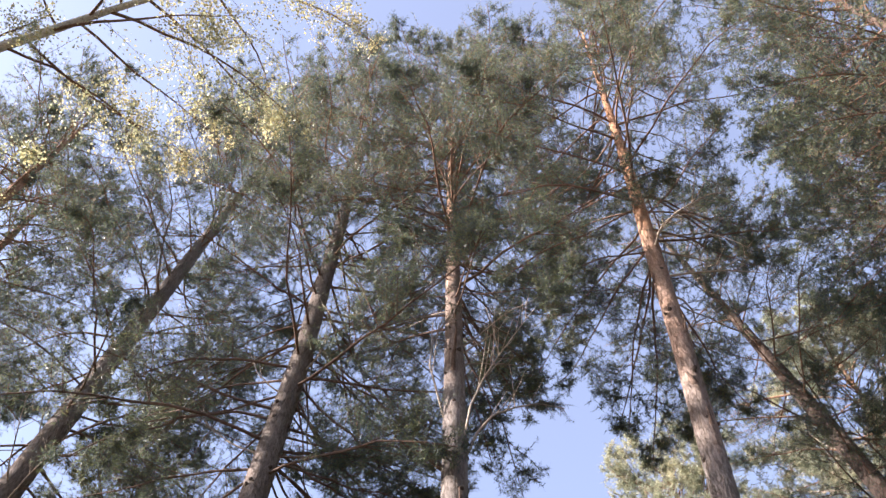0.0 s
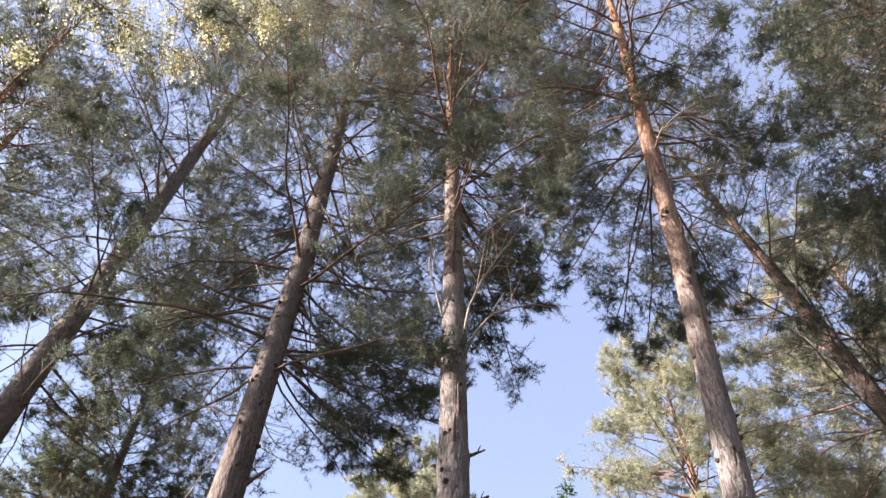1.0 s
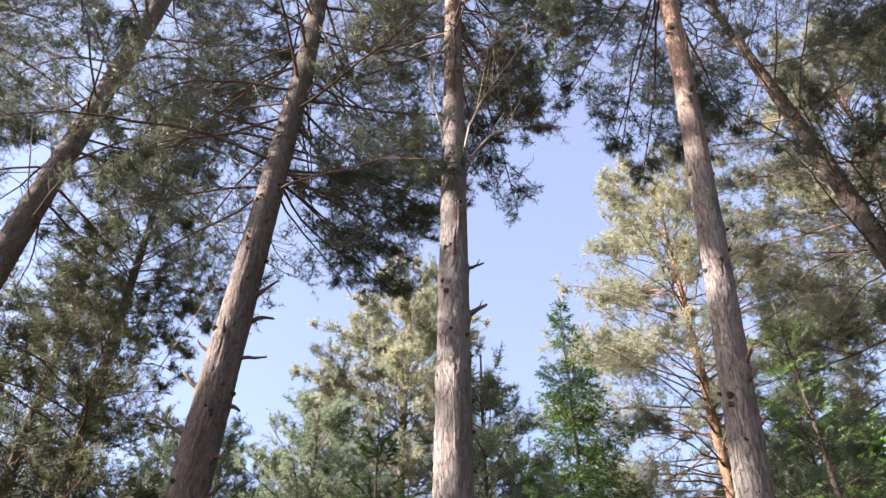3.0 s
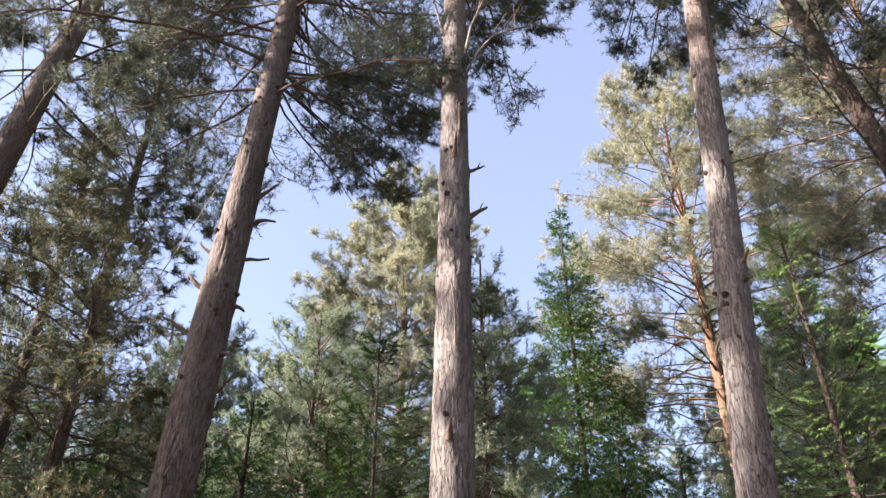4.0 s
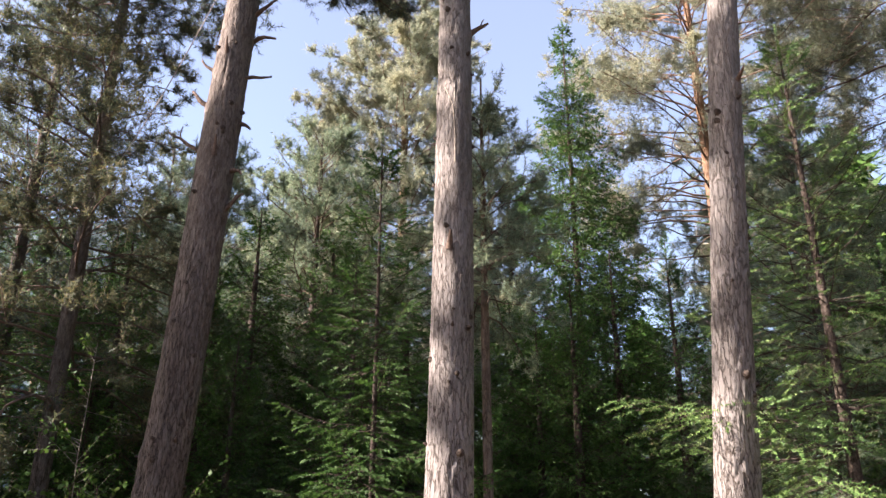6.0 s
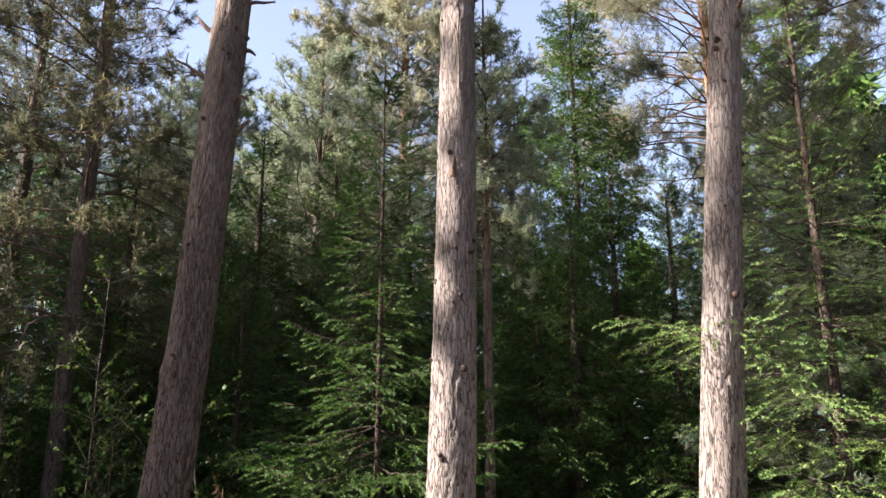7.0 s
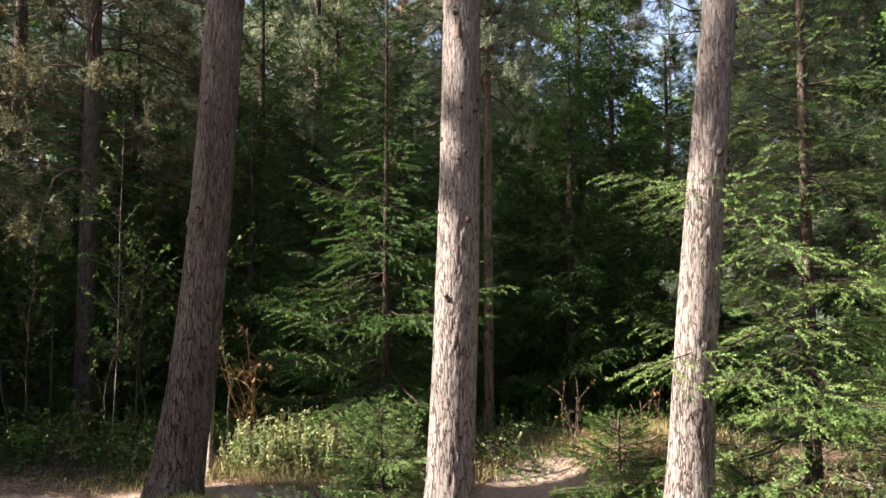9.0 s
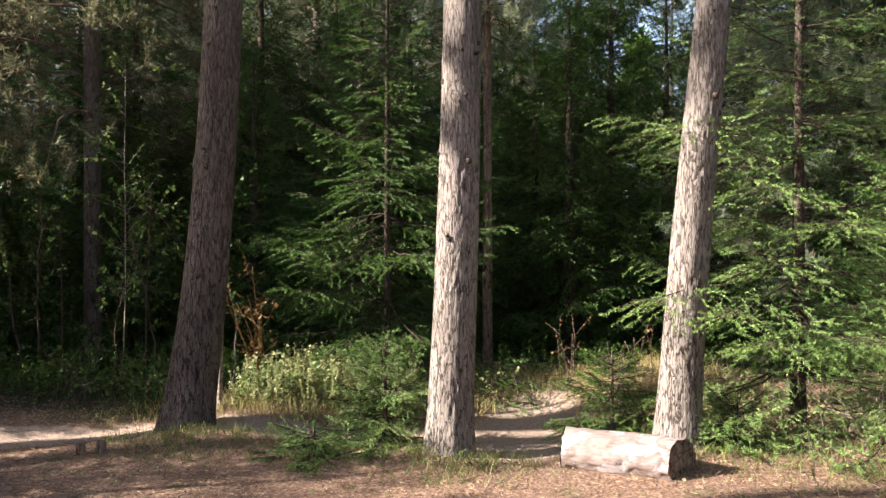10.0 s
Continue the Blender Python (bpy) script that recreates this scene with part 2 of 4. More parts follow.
def along(base, way, length, bend, s):
    """Points and directions at s along such bent shoots."""
    s = np.asarray(s)[:, None]
    p = base + way * length[:, None] * s + bend * s ** 2
    return p, unit(way * length[:, None] + 2 * bend * s)


def around(way, rng):
    """A random direction square to each way."""
    r = rng.normal(size=way.shape)
    return unit(r - (r * way).sum(-1, keepdims=True) * way)


def needles(p, way, n, length, width, rng, spread=(25, 80), back=0.08, flat=0.0):
    """n thin needles round each shoot: one triangle each."""
    p, way = np.repeat(p, n, 0), np.repeat(way, n, 0)
    side = around(way, rng)
    if flat:
        out = unit(np.cross(way, [0, 0, 1.0])) * np.where(rng.random(len(p)) < 0.5, -1, 1)[:, None]
        side = unit(side * (1 - flat) + out * flat + [0, 0, 0.15])
    th = np.radians(rng.uniform(*spread, len(p)))[:, None]
    d = way * np.cos(th) + side * np.sin(th)
    start = p - way * (rng.uniform(0, back, len(p)))[:, None]
    ln = (length * rng.uniform(0.7, 1.25, len(p)))[:, None]
    w = way if flat else unit(np.cross(d, rng.normal(size=d.shape)))
    w = w * (width / 2 * rng.uniform(0.8, 1.2, len(p)))[:, None]
    v = np.stack([start - w, start + w, start + d * ln], 1).reshape(-1, 3)
    return v, np.arange(len(v)).reshape(-1, 3)


def leaves(p, way, size, rng, flat=0.5):
    """A small pointed leaf, folded along its rib, at each point: two triangles."""
    n = len(p)
    d = unit(way + rng.normal(size=(n, 3)) * 0.6)
    nrm = rng.normal(size=(n, 3))
    nrm[:, 2] += flat * 3
    w = unit(np.cross(d, nrm))
    up = np.cross(w, d)
    sz = (size * rng.uniform(0.6, 1.3, n))[:, None]
    a, b = p, p + d * sz
    mid = p + d * sz * 0.45 + up * sz * 0.06
    v = np.stack([a, mid - w * sz * 0.36, b, mid + w * sz * 0.36], 1).reshape(-1, 3)
    i = np.arange(n)[:, None] * 4
    return v, np.concatenate([i + [0, 1, 2], i + [0, 2, 3]])


# ---- trees ----
def limb_path(p0, az, length, e0, curve, rng, n=9, wander=0.25):
    """A limb that leaves the trunk at an angle e0 and bends by curve (radians) on its way, wandering a little."""
    e = e0 + curve * np.linspace(0, 1, n - 1) + rng.normal(size=n - 1) * 0.10
    a = az + np.cumsum(rng.normal(size=n - 1) * wander / 2.4)
    step = length / (n - 1) * np.stack([np.sin(a) * np.cos(e), np.cos(a) * np.cos(e), np.sin(e)], -1)
    return np.concatenate([[p0], p0 + np.cumsum(step, 0)])


def shoots(paths, lengths, rng, per_metre, start=0.25, scale=0.42, lift=0.15, spread=(30, 70)):
    """Side shoots along limbs: base, way, length, bend arrays."""
    B, W, L = [], [], []
    for path, length in zip(paths, lengths):
        n = max(2, int(length * per_metre))
        s = np.sort(rng.uniform(start, 1.0, n))
        k = s * (len(path) - 1)
        i = np.minimum(k.astype(int), len(path) - 2)
        B.append(path[i] + (path[i + 1] - path[i]) * (k - i)[:, None])
        tan = unit(path[i + 1] - path[i])
        side = unit(np.cross(tan, [0, 0, 1.0])) * np.where(rng.random(n) < 0.5, -1, 1)[:, None]
        side[:, 2] += rng.normal(size=n) * 0.45 + lift
        ang = np.radians(rng.uniform(*spread, n))[:, None]
        W.append(unit(tan * np.cos(ang) + unit(side) * np.sin(ang)))
        L.append(np.maximum(0.12, length * scale * (1.15 - s) * rng.uniform(0.6, 1.2, n)))
    B, W, L = np.concatenate(B), np.concatenate(W), np.concatenate(L)
    bend = np.zeros_like(W)
    bend[:, 2] = L * rng.uniform(-0.1, 0.35, len(L))
    return B, W, L, bend


def trunk_axis(bx, by, xs, ys, z):
    """Centre of a trunk at heights z: xs and ys are slope and curvature."""
    return np.stack([bx + xs[0] * z + xs[1] * z * z, by + ys[0] * z + ys[1] * z * z, z], -1)


def rough_trunk(axis, radius, height, rng, sides=24, rings=60, fissure=0.0, flare=0.35, knots=()):
    """A trunk with a flared foot, uneven girth, bark plates cut by fissures and knots where boughs broke off."""
    z = np.concatenate([np.linspace(-0.15, min(6.5, height * 0.45), rings), np.linspace(min(6.5, height * 0.45), height, rings // 3 + 8)[1:]])
    cen = axis(z)
    off = Vector(rng.uniform(-50, 50, 3))
    r = radius(np.maximum(z, 0))
    th = np.linspace(0, 2 * np.pi, sides, endpoint=False)
    R = np.repeat(r[:, None], sides, 1)
    foot = np.exp(-np.maximum(z, 0) / 0.22)[:, None]
    lobes = 0.55 + 0.45 * np.cos(th * 5 + rng.uniform(0, 6))[None] * (0.6 + 0.4 * np.cos(th * 2 + 1.0))[None]
    R = R * (1 + flare * foot * lobes)
    R = R * (1 + 0.02 * np.sin(3 * th[None] + z[:, None] * 0.9) + 0.025 * np.sin(2 * th[None] - z[:, None] * 0.5 + 2))
    for kz, ka, size in knots:
        dz = (z[:, None] - kz) / (size * 1.3)
        da = np.angle(np.exp(1j * (th[None] - ka))) * r[:, None] / size
        R = R + size * 0.28 * np.exp(-(dz ** 2 + da ** 2))
    if fissure:
        add = np.zeros_like(R)
        for i, h in enumerate(z):
            if h > 7.5:
                break
            for j, t in enumerate(th):
                q = Vector((math.cos(t) * r[i] * 26, math.sin(t) * r[i] * 26, h * 5.0)) + off
                q += noise.noise_vector(q * 0.6) * 0.7
                line = noise.noise(q)
                cut = math.exp(-(line / 0.09) ** 2) * min(max(noise.noise(q * 0.45 + off) * 3 + 0.7, 0), 1)
                add[i, j] = fissure * (-1.7 * cut + 0.45 * noise.noise(q * 2.6) + 0.25 * noise.noise(q * 0.8))
        R = R + add
    v = np.stack([cen[:, 0:1] + np.cos(th)[None] * R, cen[:, 1:2] + np.sin(th)[None] * R, np.repeat(z[:, None], sides, 1)], -1).reshape(-1, 3)
    i = np.arange(len(z) - 1)[:, None] * sides
    j = np.arange(sides)[None]
    k = (j + 1) % sides
    q = np.stack([i + j, i + k, i + sides + k, i + sides + j], -1).reshape(-1, 4)
    top = np.stack([np.full(sides, len(v)), len(v) - sides + j[0], len(v) - sides + k[0]], -1)
    return np.concatenate([v, cen[-1:]]), [q, top]


def pine(name, at, label, height, radius, lean=((0, 0), (0, 0)), crown=(7.0, 2.6), limbs=46, reach=None, own=(), stubs=(), dead=0, seed=1, mats=None,
         fine=1.0, tuft=6, needle=(0.064, 0.0070), start=0.30, sides=24, rings=60, fissure=0.0, per_metre=5.0, droop=-0.1, group="", dome=0.0, twiggy=10, scars=0):
    """A pine: trunk, limbs, dead stubs, twigs and a crown of needle tufts. own: limbs given as (height, azimuth, length, rise, bend)."""
    rng = np.random.default_rng(seed)
    bark, leaf, twig = mats or (M_BARK, M_PINE, M_TWIG)
    root = tagged(new(name), label=label, category="tree", group=group)
    root.location = (at[0], at[1], at[2] if len(at) > 2 else 0)
    if len(lean[0]) > 2:
        hs, offs = zip(*lean[0])
        axis = lambda z: np.stack([np.interp(z, hs, offs), lean[1][0] * np.asarray(z, float), np.asarray(z, float)], -1)
    else:
        axis = lambda z: trunk_axis(0, 0, lean[0], lean[1], np.asarray(z, float))
    zs, rs = zip(*radius)
    rad = lambda z: np.interp(z, zs, rs)
    v, f = rough_trunk(axis, rad, height, rng, sides, rings, fissure, knots=[(s[0], math.pi / 2 - math.radians(s[1]), 0.05) for s in stubs])
    mesh_object("trunk", v, f, bark, root, smooth=True)
    paths, lens = [], []
    cb, cr = crown
    for i in range(limbs):
        q = (i + rng.random()) / limbs
        z = cb + (height - cb - 0.2) * q ** 0.92
        az = i * 2.399 + rng.normal() * 0.5
        length = cr * (dome * (0.95 - 0.55 * q ** 4) + (1 - dome) * (1.0 - 0.80 * q ** 1.4)) * rng.uniform(0.7, 1.12)
        if reach:
            length *= reach(z, math.degrees(az) % 360)
        if length < 0.35:
            continue
        e0 = 0.15 + (0.75 - 0.2 * dome) * q + rng.normal() * 0.14
        p = limb_path(axis(z), az, length, e0, droop - 0.5 * (1 - q) + rng.normal() * 0.25, rng)
        paths.append(p)
        lens.append(length)
    for z, az, length, rise, bend in own:
        paths.append(limb_path(axis(z), math.radians(az), length, rise, bend, rng, 11))
        lens.append(length)
    for p, length in zip(paths, lens):
        pile = Pile()
        r0 = 0.0062 * length ** 0.9 + 0.004
        add_tube(pile, p, np.linspace(r0, 0.005, len(p)), 6)
        pile.make("limb", twig, root, smooth=True)
    for z, az, length, rise in stubs:
        c = axis(z)
        a = math.radians(az)
        out = np.array([math.sin(a), math.cos(a), 0])
        p = limb_path(c + out * rad(z) * (0.7 if rise < 1 else 1.02), a, length + rad(z) * 0.3, rise, rng.normal() * 0.4, rng, 6, 0.5)
        pile = Pile()
        add_tube(pile, p, np.linspace(0.026, 0.008, 6) * rng.uniform(0.8, 1.2) * (0.5 if length > 0.6 else 1.0), 7)
        if length > 0.14:
            add_tube(pile, limb_path(p[3], a + rng.choice([-1, 1]) * 0.8, length * 0.45, rise + 0.3, 0.2, rng, 4), np.linspace(0.008, 0.003, 4), 5)
        if length > 0.8:
            B, W, L, bend = shoots([p], [length], rng, 9, 0.3, 0.4, 0.0)
            pile.add(*tubes(B, W, L, bend, np.full(len(B), 0.006), np.full(len(B), 0.002)))
        pile.make("branch_stub", M_TWIG_PALE if length > 0.6 else M_BARK_SPRUCE if length < 0.07 else M_TWIG, root, "bare dead branch" if length > 0.6 else "broken dead branch stub")
    for i in range(scars):
        z = 1.6 + 8.0 * (i + rng.uniform(0.1, 0.9)) / scars
        for az in rng.uniform(80, 280, rng.integers(1, 4)):
            th = math.radians(az)
            out = np.array([math.sin(th), math.cos(th), 0.25])
            zz = z + rng.normal() * 0.05
            size = rng.uniform(0.012, 0.026)
            pile = Pile()
            add_tube(pile, [axis(zz) + out * rad(zz) * 0.8, axis(zz) + out * (rad(zz) + 0.004), axis(zz) + out * (rad(zz) + rng.uniform(0.010, 0.03))], [size * 1.4, size, size * 0.55], 8)
            pile.make("branch_scar", M_BARK_SPRUCE, root, "dark scar of a lost branch")
    if dead:
        pile = Pile()
        for i in range(dead):
            z = cb + rng.uniform(-1.2, 4.5)
            az = rng.uniform(0, 2 * math.pi)
            length = rng.uniform(0.7, 1.8)
            p = limb_path(axis(z), az, length, rng.uniform(0.1, 0.9), rng.normal() * 0.7, rng, 9, 0.5)
            add_tube(pile, p, np.linspace(0.013, 0.003, 9), 5)
            B, W, L, bend = shoots([p], [length], rng, 6, 0.3, 0.35, 0.0)
            pile.add(*tubes(B, W, L, bend, np.full(len(B), 0.005), np.full(len(B), 0.002)))
        pile.make("deadwood", M_TWIG_PALE, root, "thin bare dead branches", kind="stuff")
    B, W, L, bend = shoots(paths, lens, rng, per_metre * fine, start)
    wood = Pile()
    wood.add(*tubes(B, W, L, bend, 0.003 + L * 0.005, np.full(len(L), 0.0022)))
    k = twiggy
    idx = np.repeat(np.arange(len(B)), k)
    s = rng.uniform(0.22, 1.0, len(idx))
    p2, w2 = along(B[idx], W[idx], L[idx], bend[idx], s)
    side = around(w2, rng)
    side[:, 2] += 0.25
    ang = np.radians(rng.uniform(20, 100, len(idx)))[:, None]
    w3 = unit(w2 * np.cos(ang) + unit(side) * np.sin(ang))
    l3 = np.minimum(0.42, 0.13 + L[idx] * 0.26) * rng.uniform(0.6, 1.2, len(idx))
    b3 = np.zeros_like(w3)
    b3[:, 2] = l3 * 0.25
    wood.add(*tubes(p2, w3, l3, b3, np.full(len(idx), 0.0024), np.full(len(idx), 0.0014), 3, 2))
    wood.make("twig_growth", twig, root, kind="stuff")
    tp, tw = [], []
    for at_s in (1.0, 0.75, 0.5, 0.25):
        q, w = along(p2, w3, l3, b3, np.full(len(p2), at_s))
        tp.append(q)
        tw.append(w)
    v, f = needles(np.concatenate(tp), np.concatenate(tw), tuft, needle[0], needle[1], rng, (30, 105), 0.07)
    mesh_object("crown", v, f, leaf, root, kind="stuff")
    return root


def spruce(name, at, label, height, spread, radius, seed=1, gap=0.28, ring=6, seg=0.05, needle=(0.022, 0.005), tuft=10, leaf=None, low=0.15, sag=0.25, reach=None,
           group="", side_step=0.07, finger=0.0, brush=4, bare=0.24, jitter=0.4, own=()):
    """A spruce: trunk, boughs in whorls, and flat sprays of needled twigs that hang from them."""
    rng = np.random.default_rng(seed)
    root = tagged(new(name), label=label, category="tree", group=group)
    root.location = (at[0], at[1], at[2] if len(at) > 2 else 0)
    axis = lambda z: trunk_axis(0, 0, (0.0, 0.0), (0.0, 0.0), np.asarray(z, float))
    rad = lambda z: radius * (1 - np.asarray(z) / height) ** 0.9 + 0.006
    v, f = rough_trunk(axis, rad, height, rng, 14, 40, flare=0.25)
    mesh_object("trunk", v, f, M_BARK_SPRUCE, root, smooth=True)
    paths, lens = [], []
    z = low
    while z < height - 0.06:
        q = z / height
        for i in range(ring if q < 0.85 else 4):
            az = rng.uniform(0, 2 * math.pi)
            length = spread * ((1 - q) ** 0.85) * rng.uniform(0.72, 1.12) + 0.10
            if reach:
                length *= reach(z, math.degrees(az) % 360)
            if length < 0.08:
                continue
            zz = min(z + rng.uniform(-jitter, jitter) * gap, height - 0.05)
            e0 = -0.25 + 0.95 * q ** 1.5 + rng.normal() * 0.08
            paths.append(limb_path(axis(max(zz, 0.05)), az, length, e0 - sag * (1 - q), sag * 1.6 * (1 - q) + 0.25, rng, 9, 0.12))
            lens.append(length)
        z += gap * (1.0 - 0.45 * q) * rng.uniform(0.8, 1.2)
    for z, az, length, rise in own:
        paths.append(limb_path(axis(z), math.radians(az), length, rise, 0.15, rng, 9, 0.10))
        lens.append(length)
    wood = Pile()
    B, W, L = [], [], []
    for p, length in zip(paths, lens):
        p[:, 2] = np.maximum(p[:, 2], 0.04)
        add_tube(wood, p, np.linspace(0.003 + 0.0035 * length, 0.0015, len(p)), 5)
        n = max(3, int(length / side_step))
        s = np.repeat(np.linspace(bare, 0.98, n), 2) + rng.normal(size=2 * n) * 0.01
        s = np.clip(s, 0, 0.999)
        k = s * (len(p) - 1)
        i = k.astype(int)
        base = p[i] + (p[i + 1] - p[i]) * (k - i)[:, None]
        tan = unit(p[i + 1] - p[i])
        side = unit(np.cross(tan, [0, 0, 1.0])) * np.tile([-1.0, 1.0], n)[:, None]
        side[:, 2] += rng.normal(size=2 * n) * 0.18 - 0.12 - sag * 0.6
        ang = np.radians(rng.uniform(38, 62, 2 * n))[:, None]
        B.append(base)
        W.append(unit(tan * np.cos(ang) + unit(side) * np.sin(ang)))
        L.append(np.clip(0.42 * length * (1.04 - s) ** 0.7, 0.04, 0.22 * spread + 0.12) * rng.uniform(0.7, 1.15, 2 * n))
        B.append(p[4:-1])
        W.append(unit(np.diff(p[4:], axis=0)))
        L.append(np.linalg.norm(np.diff(p[4:], axis=0), axis=1))
    B.append(axis(np.linspace(height * 0.9, height - 0.02, 6)))
    W.append(np.tile([0, 0, 1.0], (6, 1)))
    L.append(np.full(6, height * 0.022))
    B, W, L = np.concatenate(B), np.concatenate(W), np.concatenate(L)
    bend = np.zeros_like(W)
    bend[:, 2] = -L * sag * 0.6
    wood.add(*tubes(B, W, L, bend, np.full(len(L), 0.003), np.full(len(L), 0.0015), 3, 2))
    wood.make("bough_wood", M_BARK_SPRUCE, root, kind="stuff")
    if finger:
        cnt = np.maximum(1, np.round(L / (finger * 0.55)).astype(int))
        idx = np.repeat(np.arange(len(L)), cnt)
        step = np.concatenate([(np.arange(c) + 1.0) / c for c in cnt])
        p, w = along(B[idx], W[idx], L[idx], bend[idx], step)
        out = unit(np.cross(w, [0, 0, 1.0])) * np.where(np.arange(len(p)) % 2, -1, 1)[:, None]
        out[:, 2] += rng.normal(size=len(p)) * 0.3
        ang = np.radians(rng.uniform(25, 55, len(p)) * (step < 0.97))[:, None]
        fw = unit(w * np.cos(ang) + unit(out) * np.sin(ang))
        fl = finger * rng.uniform(0.6, 1.25, len(p)) * (1.15 - 0.45 * step)
        k = brush
        steps = np.tile((np.arange(k) + 0.6) / k, len(p))
        q = np.repeat(p, k, 0) + np.repeat(fw * fl[:, None], k, 0) * steps[:, None]
        v, f = needles(q, np.repeat(fw, k, 0), 3, needle[0], needle[1], rng, (30, 62), finger / k, 0.25)
    else:
        cnt = np.maximum(1, np.round(L / seg).astype(int))
        idx = np.repeat(np.arange(len(L)), cnt)
        step = np.concatenate([(np.arange(c) + 1.0) / c for c in cnt])
        p, w = along(B[idx], W[idx], L[idx], bend[idx], step)
        v, f = needles(p, w, tuft, needle[0], needle[1], rng, (40, 72), seg, 0.55)
    mesh_object("crown", v, f, leaf or M_SPRUCE, root, kind="stuff")
    return root


def broadleaf(name, at, label, height, spread, mat, seed=1, stems=3, leaf=0.05, per_metre=14, category="shrub", bark=None, thick=0.012, per_shoot=7, lean=0.25, group="", low=0.25):
    """A leafy sapling or shrub: stems, side shoots and single folded leaves."""
    rng = np.random.default_rng(seed)
    root = tagged(new(name), label=label, category=category, group=group)
    root.location = (at[0], at[1], at[2] if len(at) > 2 else 0)
    paths, lens = [], []
    for i in range(stems):
        az = rng.uniform(0, 2 * math.pi)
        length = height * rng.uniform(0.7, 1.05)
        start = np.array([rng.normal() * spread * 0.12, rng.normal() * spread * 0.12, 0])
        p = limb_path(start, az, length, math.pi / 2 - rng.uniform(0.2, 1.0) * lean * spread / height * 2, rng.normal() * 0.25, rng, 10, 0.4)
        pile = Pile()
        add_tube(pile, p, np.linspace(thick, 0.003, 10), 6)
        pile.make("stem", bark or M_TWIG, root, smooth=True)
        paths.append(p)
        lens.append(length)
    B, W, L, bend = shoots(paths, lens, rng, per_metre / stems ** 0.5, low, 0.0, 0.1, (35, 80))
    L = spread * rng.uniform(0.25, 0.75, len(L))
    bend[:, 2] = L * rng.uniform(-0.25, 0.2, len(L))
    wood = Pile()
    wood.add(*tubes(B, W, L, bend, np.full(len(L), 0.004), np.full(len(L), 0.0015)))
    wood.make("twig_growth", bark or M_TWIG, root, kind="stuff")
    idx = np.repeat(np.arange(len(B)), per_shoot)
    p, w = along(B[idx], W[idx], L[idx], bend[idx], rng.uniform(0.2, 1.0, len(idx)))
    v, f = leaves(p, unit(w + around(w, rng) * 1.2), leaf, rng)
    mesh_object("foliage", v, f, mat, root, kind="stuff")
    return root


# ---- ground ----
def path_amount(x, y):
    """How far a place belongs to the trodden paths: one leads back between two pines, one runs along to the west."""
    cx = 0.62 + 0.2 * (y - 6.4)
    a = np.exp(-((x - cx) / 0.46) ** 4) * np.clip((y - 5.5) / 0.5, 0, 1) * np.clip((8.6 - y) / 0.8, 0, 1)
    west = np.clip((-2.0 - x) / 1.2, 0, 1)
    cy = 6.66 - 0.06 * west + 0.04 * np.sin(x * 2.0)
    b = np.exp(-((y - cy) / (0.27 + 0.06 * west)) ** 4) * np.clip((0.9 - x) / 0.5, 0, 1)
    return np.clip(a + b, 0, 1)


def ground_height(x, y):
    x, y = np.asarray(x, float), np.asarray(y, float)
    h = 0.035 * np.sin(x * 1.3 + 0.6 * y) * np.sin(y * 1.1 - 0.4 * x) + 0.02 * np.sin(x * 3.1 + 1) * np.cos(y * 2.7)
    for gx, gy, up, w in ((-2.06, 6.5, 0.07, 0.5), (0.06, 5.8, 0.07, 0.5), (1.7, 5.8, 0.08, 0.55), (2.3, 8.4, 0.28, 0.9), (-1.3, 7.9, 0.15, 0.8), (2.9, 6.2, 0.12, 0.9)):
        h = h + up * np.exp(-(((x - gx) ** 2 + (y - gy) ** 2) / w ** 2))
    h = h - 0.045 * path_amount(x, y)
    return h * np.exp(-((x ** 2 + (y - 5) ** 2) / 900))


def spaced(lo, hi, step, far):
    mid = np.arange(lo, hi + step / 2, step)
    out, d, s = [], step, step
    while out[-1:] == [] or out[-1] < far:
        s *= 1.28
        d += s
        out.append(d)
    out = np.array(out)
    return np.concatenate([lo - out[::-1], mid, hi + out])


gx, gy = spaced(-6, 6, 0.09, 2500), spaced(2.5, 11, 0.09, 2500)
GX, GY = np.meshgrid(gx, gy)
gv = np.stack([GX, GY, ground_height(GX, GY)], -1).reshape(-1, 3)
gn = len(gx)
gi = (np.arange(len(gy) - 1)[:, None] * gn + np.arange(gn - 1)[None]).reshape(-1)
M_GROUND, nt, b = material("forest_floor", 0.95)
att = nt.nodes.new("ShaderNodeAttribute")
att.attribute_name = "path"
fine = tex(nt, coords(nt, (1, 1, 1)), Scale=38.0, Detail=6.0, Roughness=0.7)
mid = tex(nt, coords(nt, (1, 1, 1)), Scale=3.0, Detail=5.0, Roughness=0.6)
litter = ramp(nt, fine, [(0.28, (0.055, 0.031, 0.022)), (0.5, (0.20, 0.122, 0.083)), (0.72, (0.45, 0.305, 0.215))])
dust = ramp(nt, fine, [(0.25, (0.18, 0.128, 0.094)), (0.5, (0.33, 0.245, 0.188)), (0.75, (0.46, 0.36, 0.285))])
moss = ramp(nt, fine, [(0.3, (0.035, 0.05, 0.015)), (0.7, (0.12, 0.12, 0.04))])
col = mix(nt, ramp(nt, mid, [(0.58, (0, 0, 0)), (0.70, (1, 1, 1))]), litter, moss)
pm = nt.nodes.new("ShaderNodeMath")
pm.operation = "MULTIPLY_ADD"
nt.links.new(mid, pm.inputs[0])
pm.inputs[1].default_value = 0.9
nt.links.new(att.outputs["Fac"], pm.inputs[2])
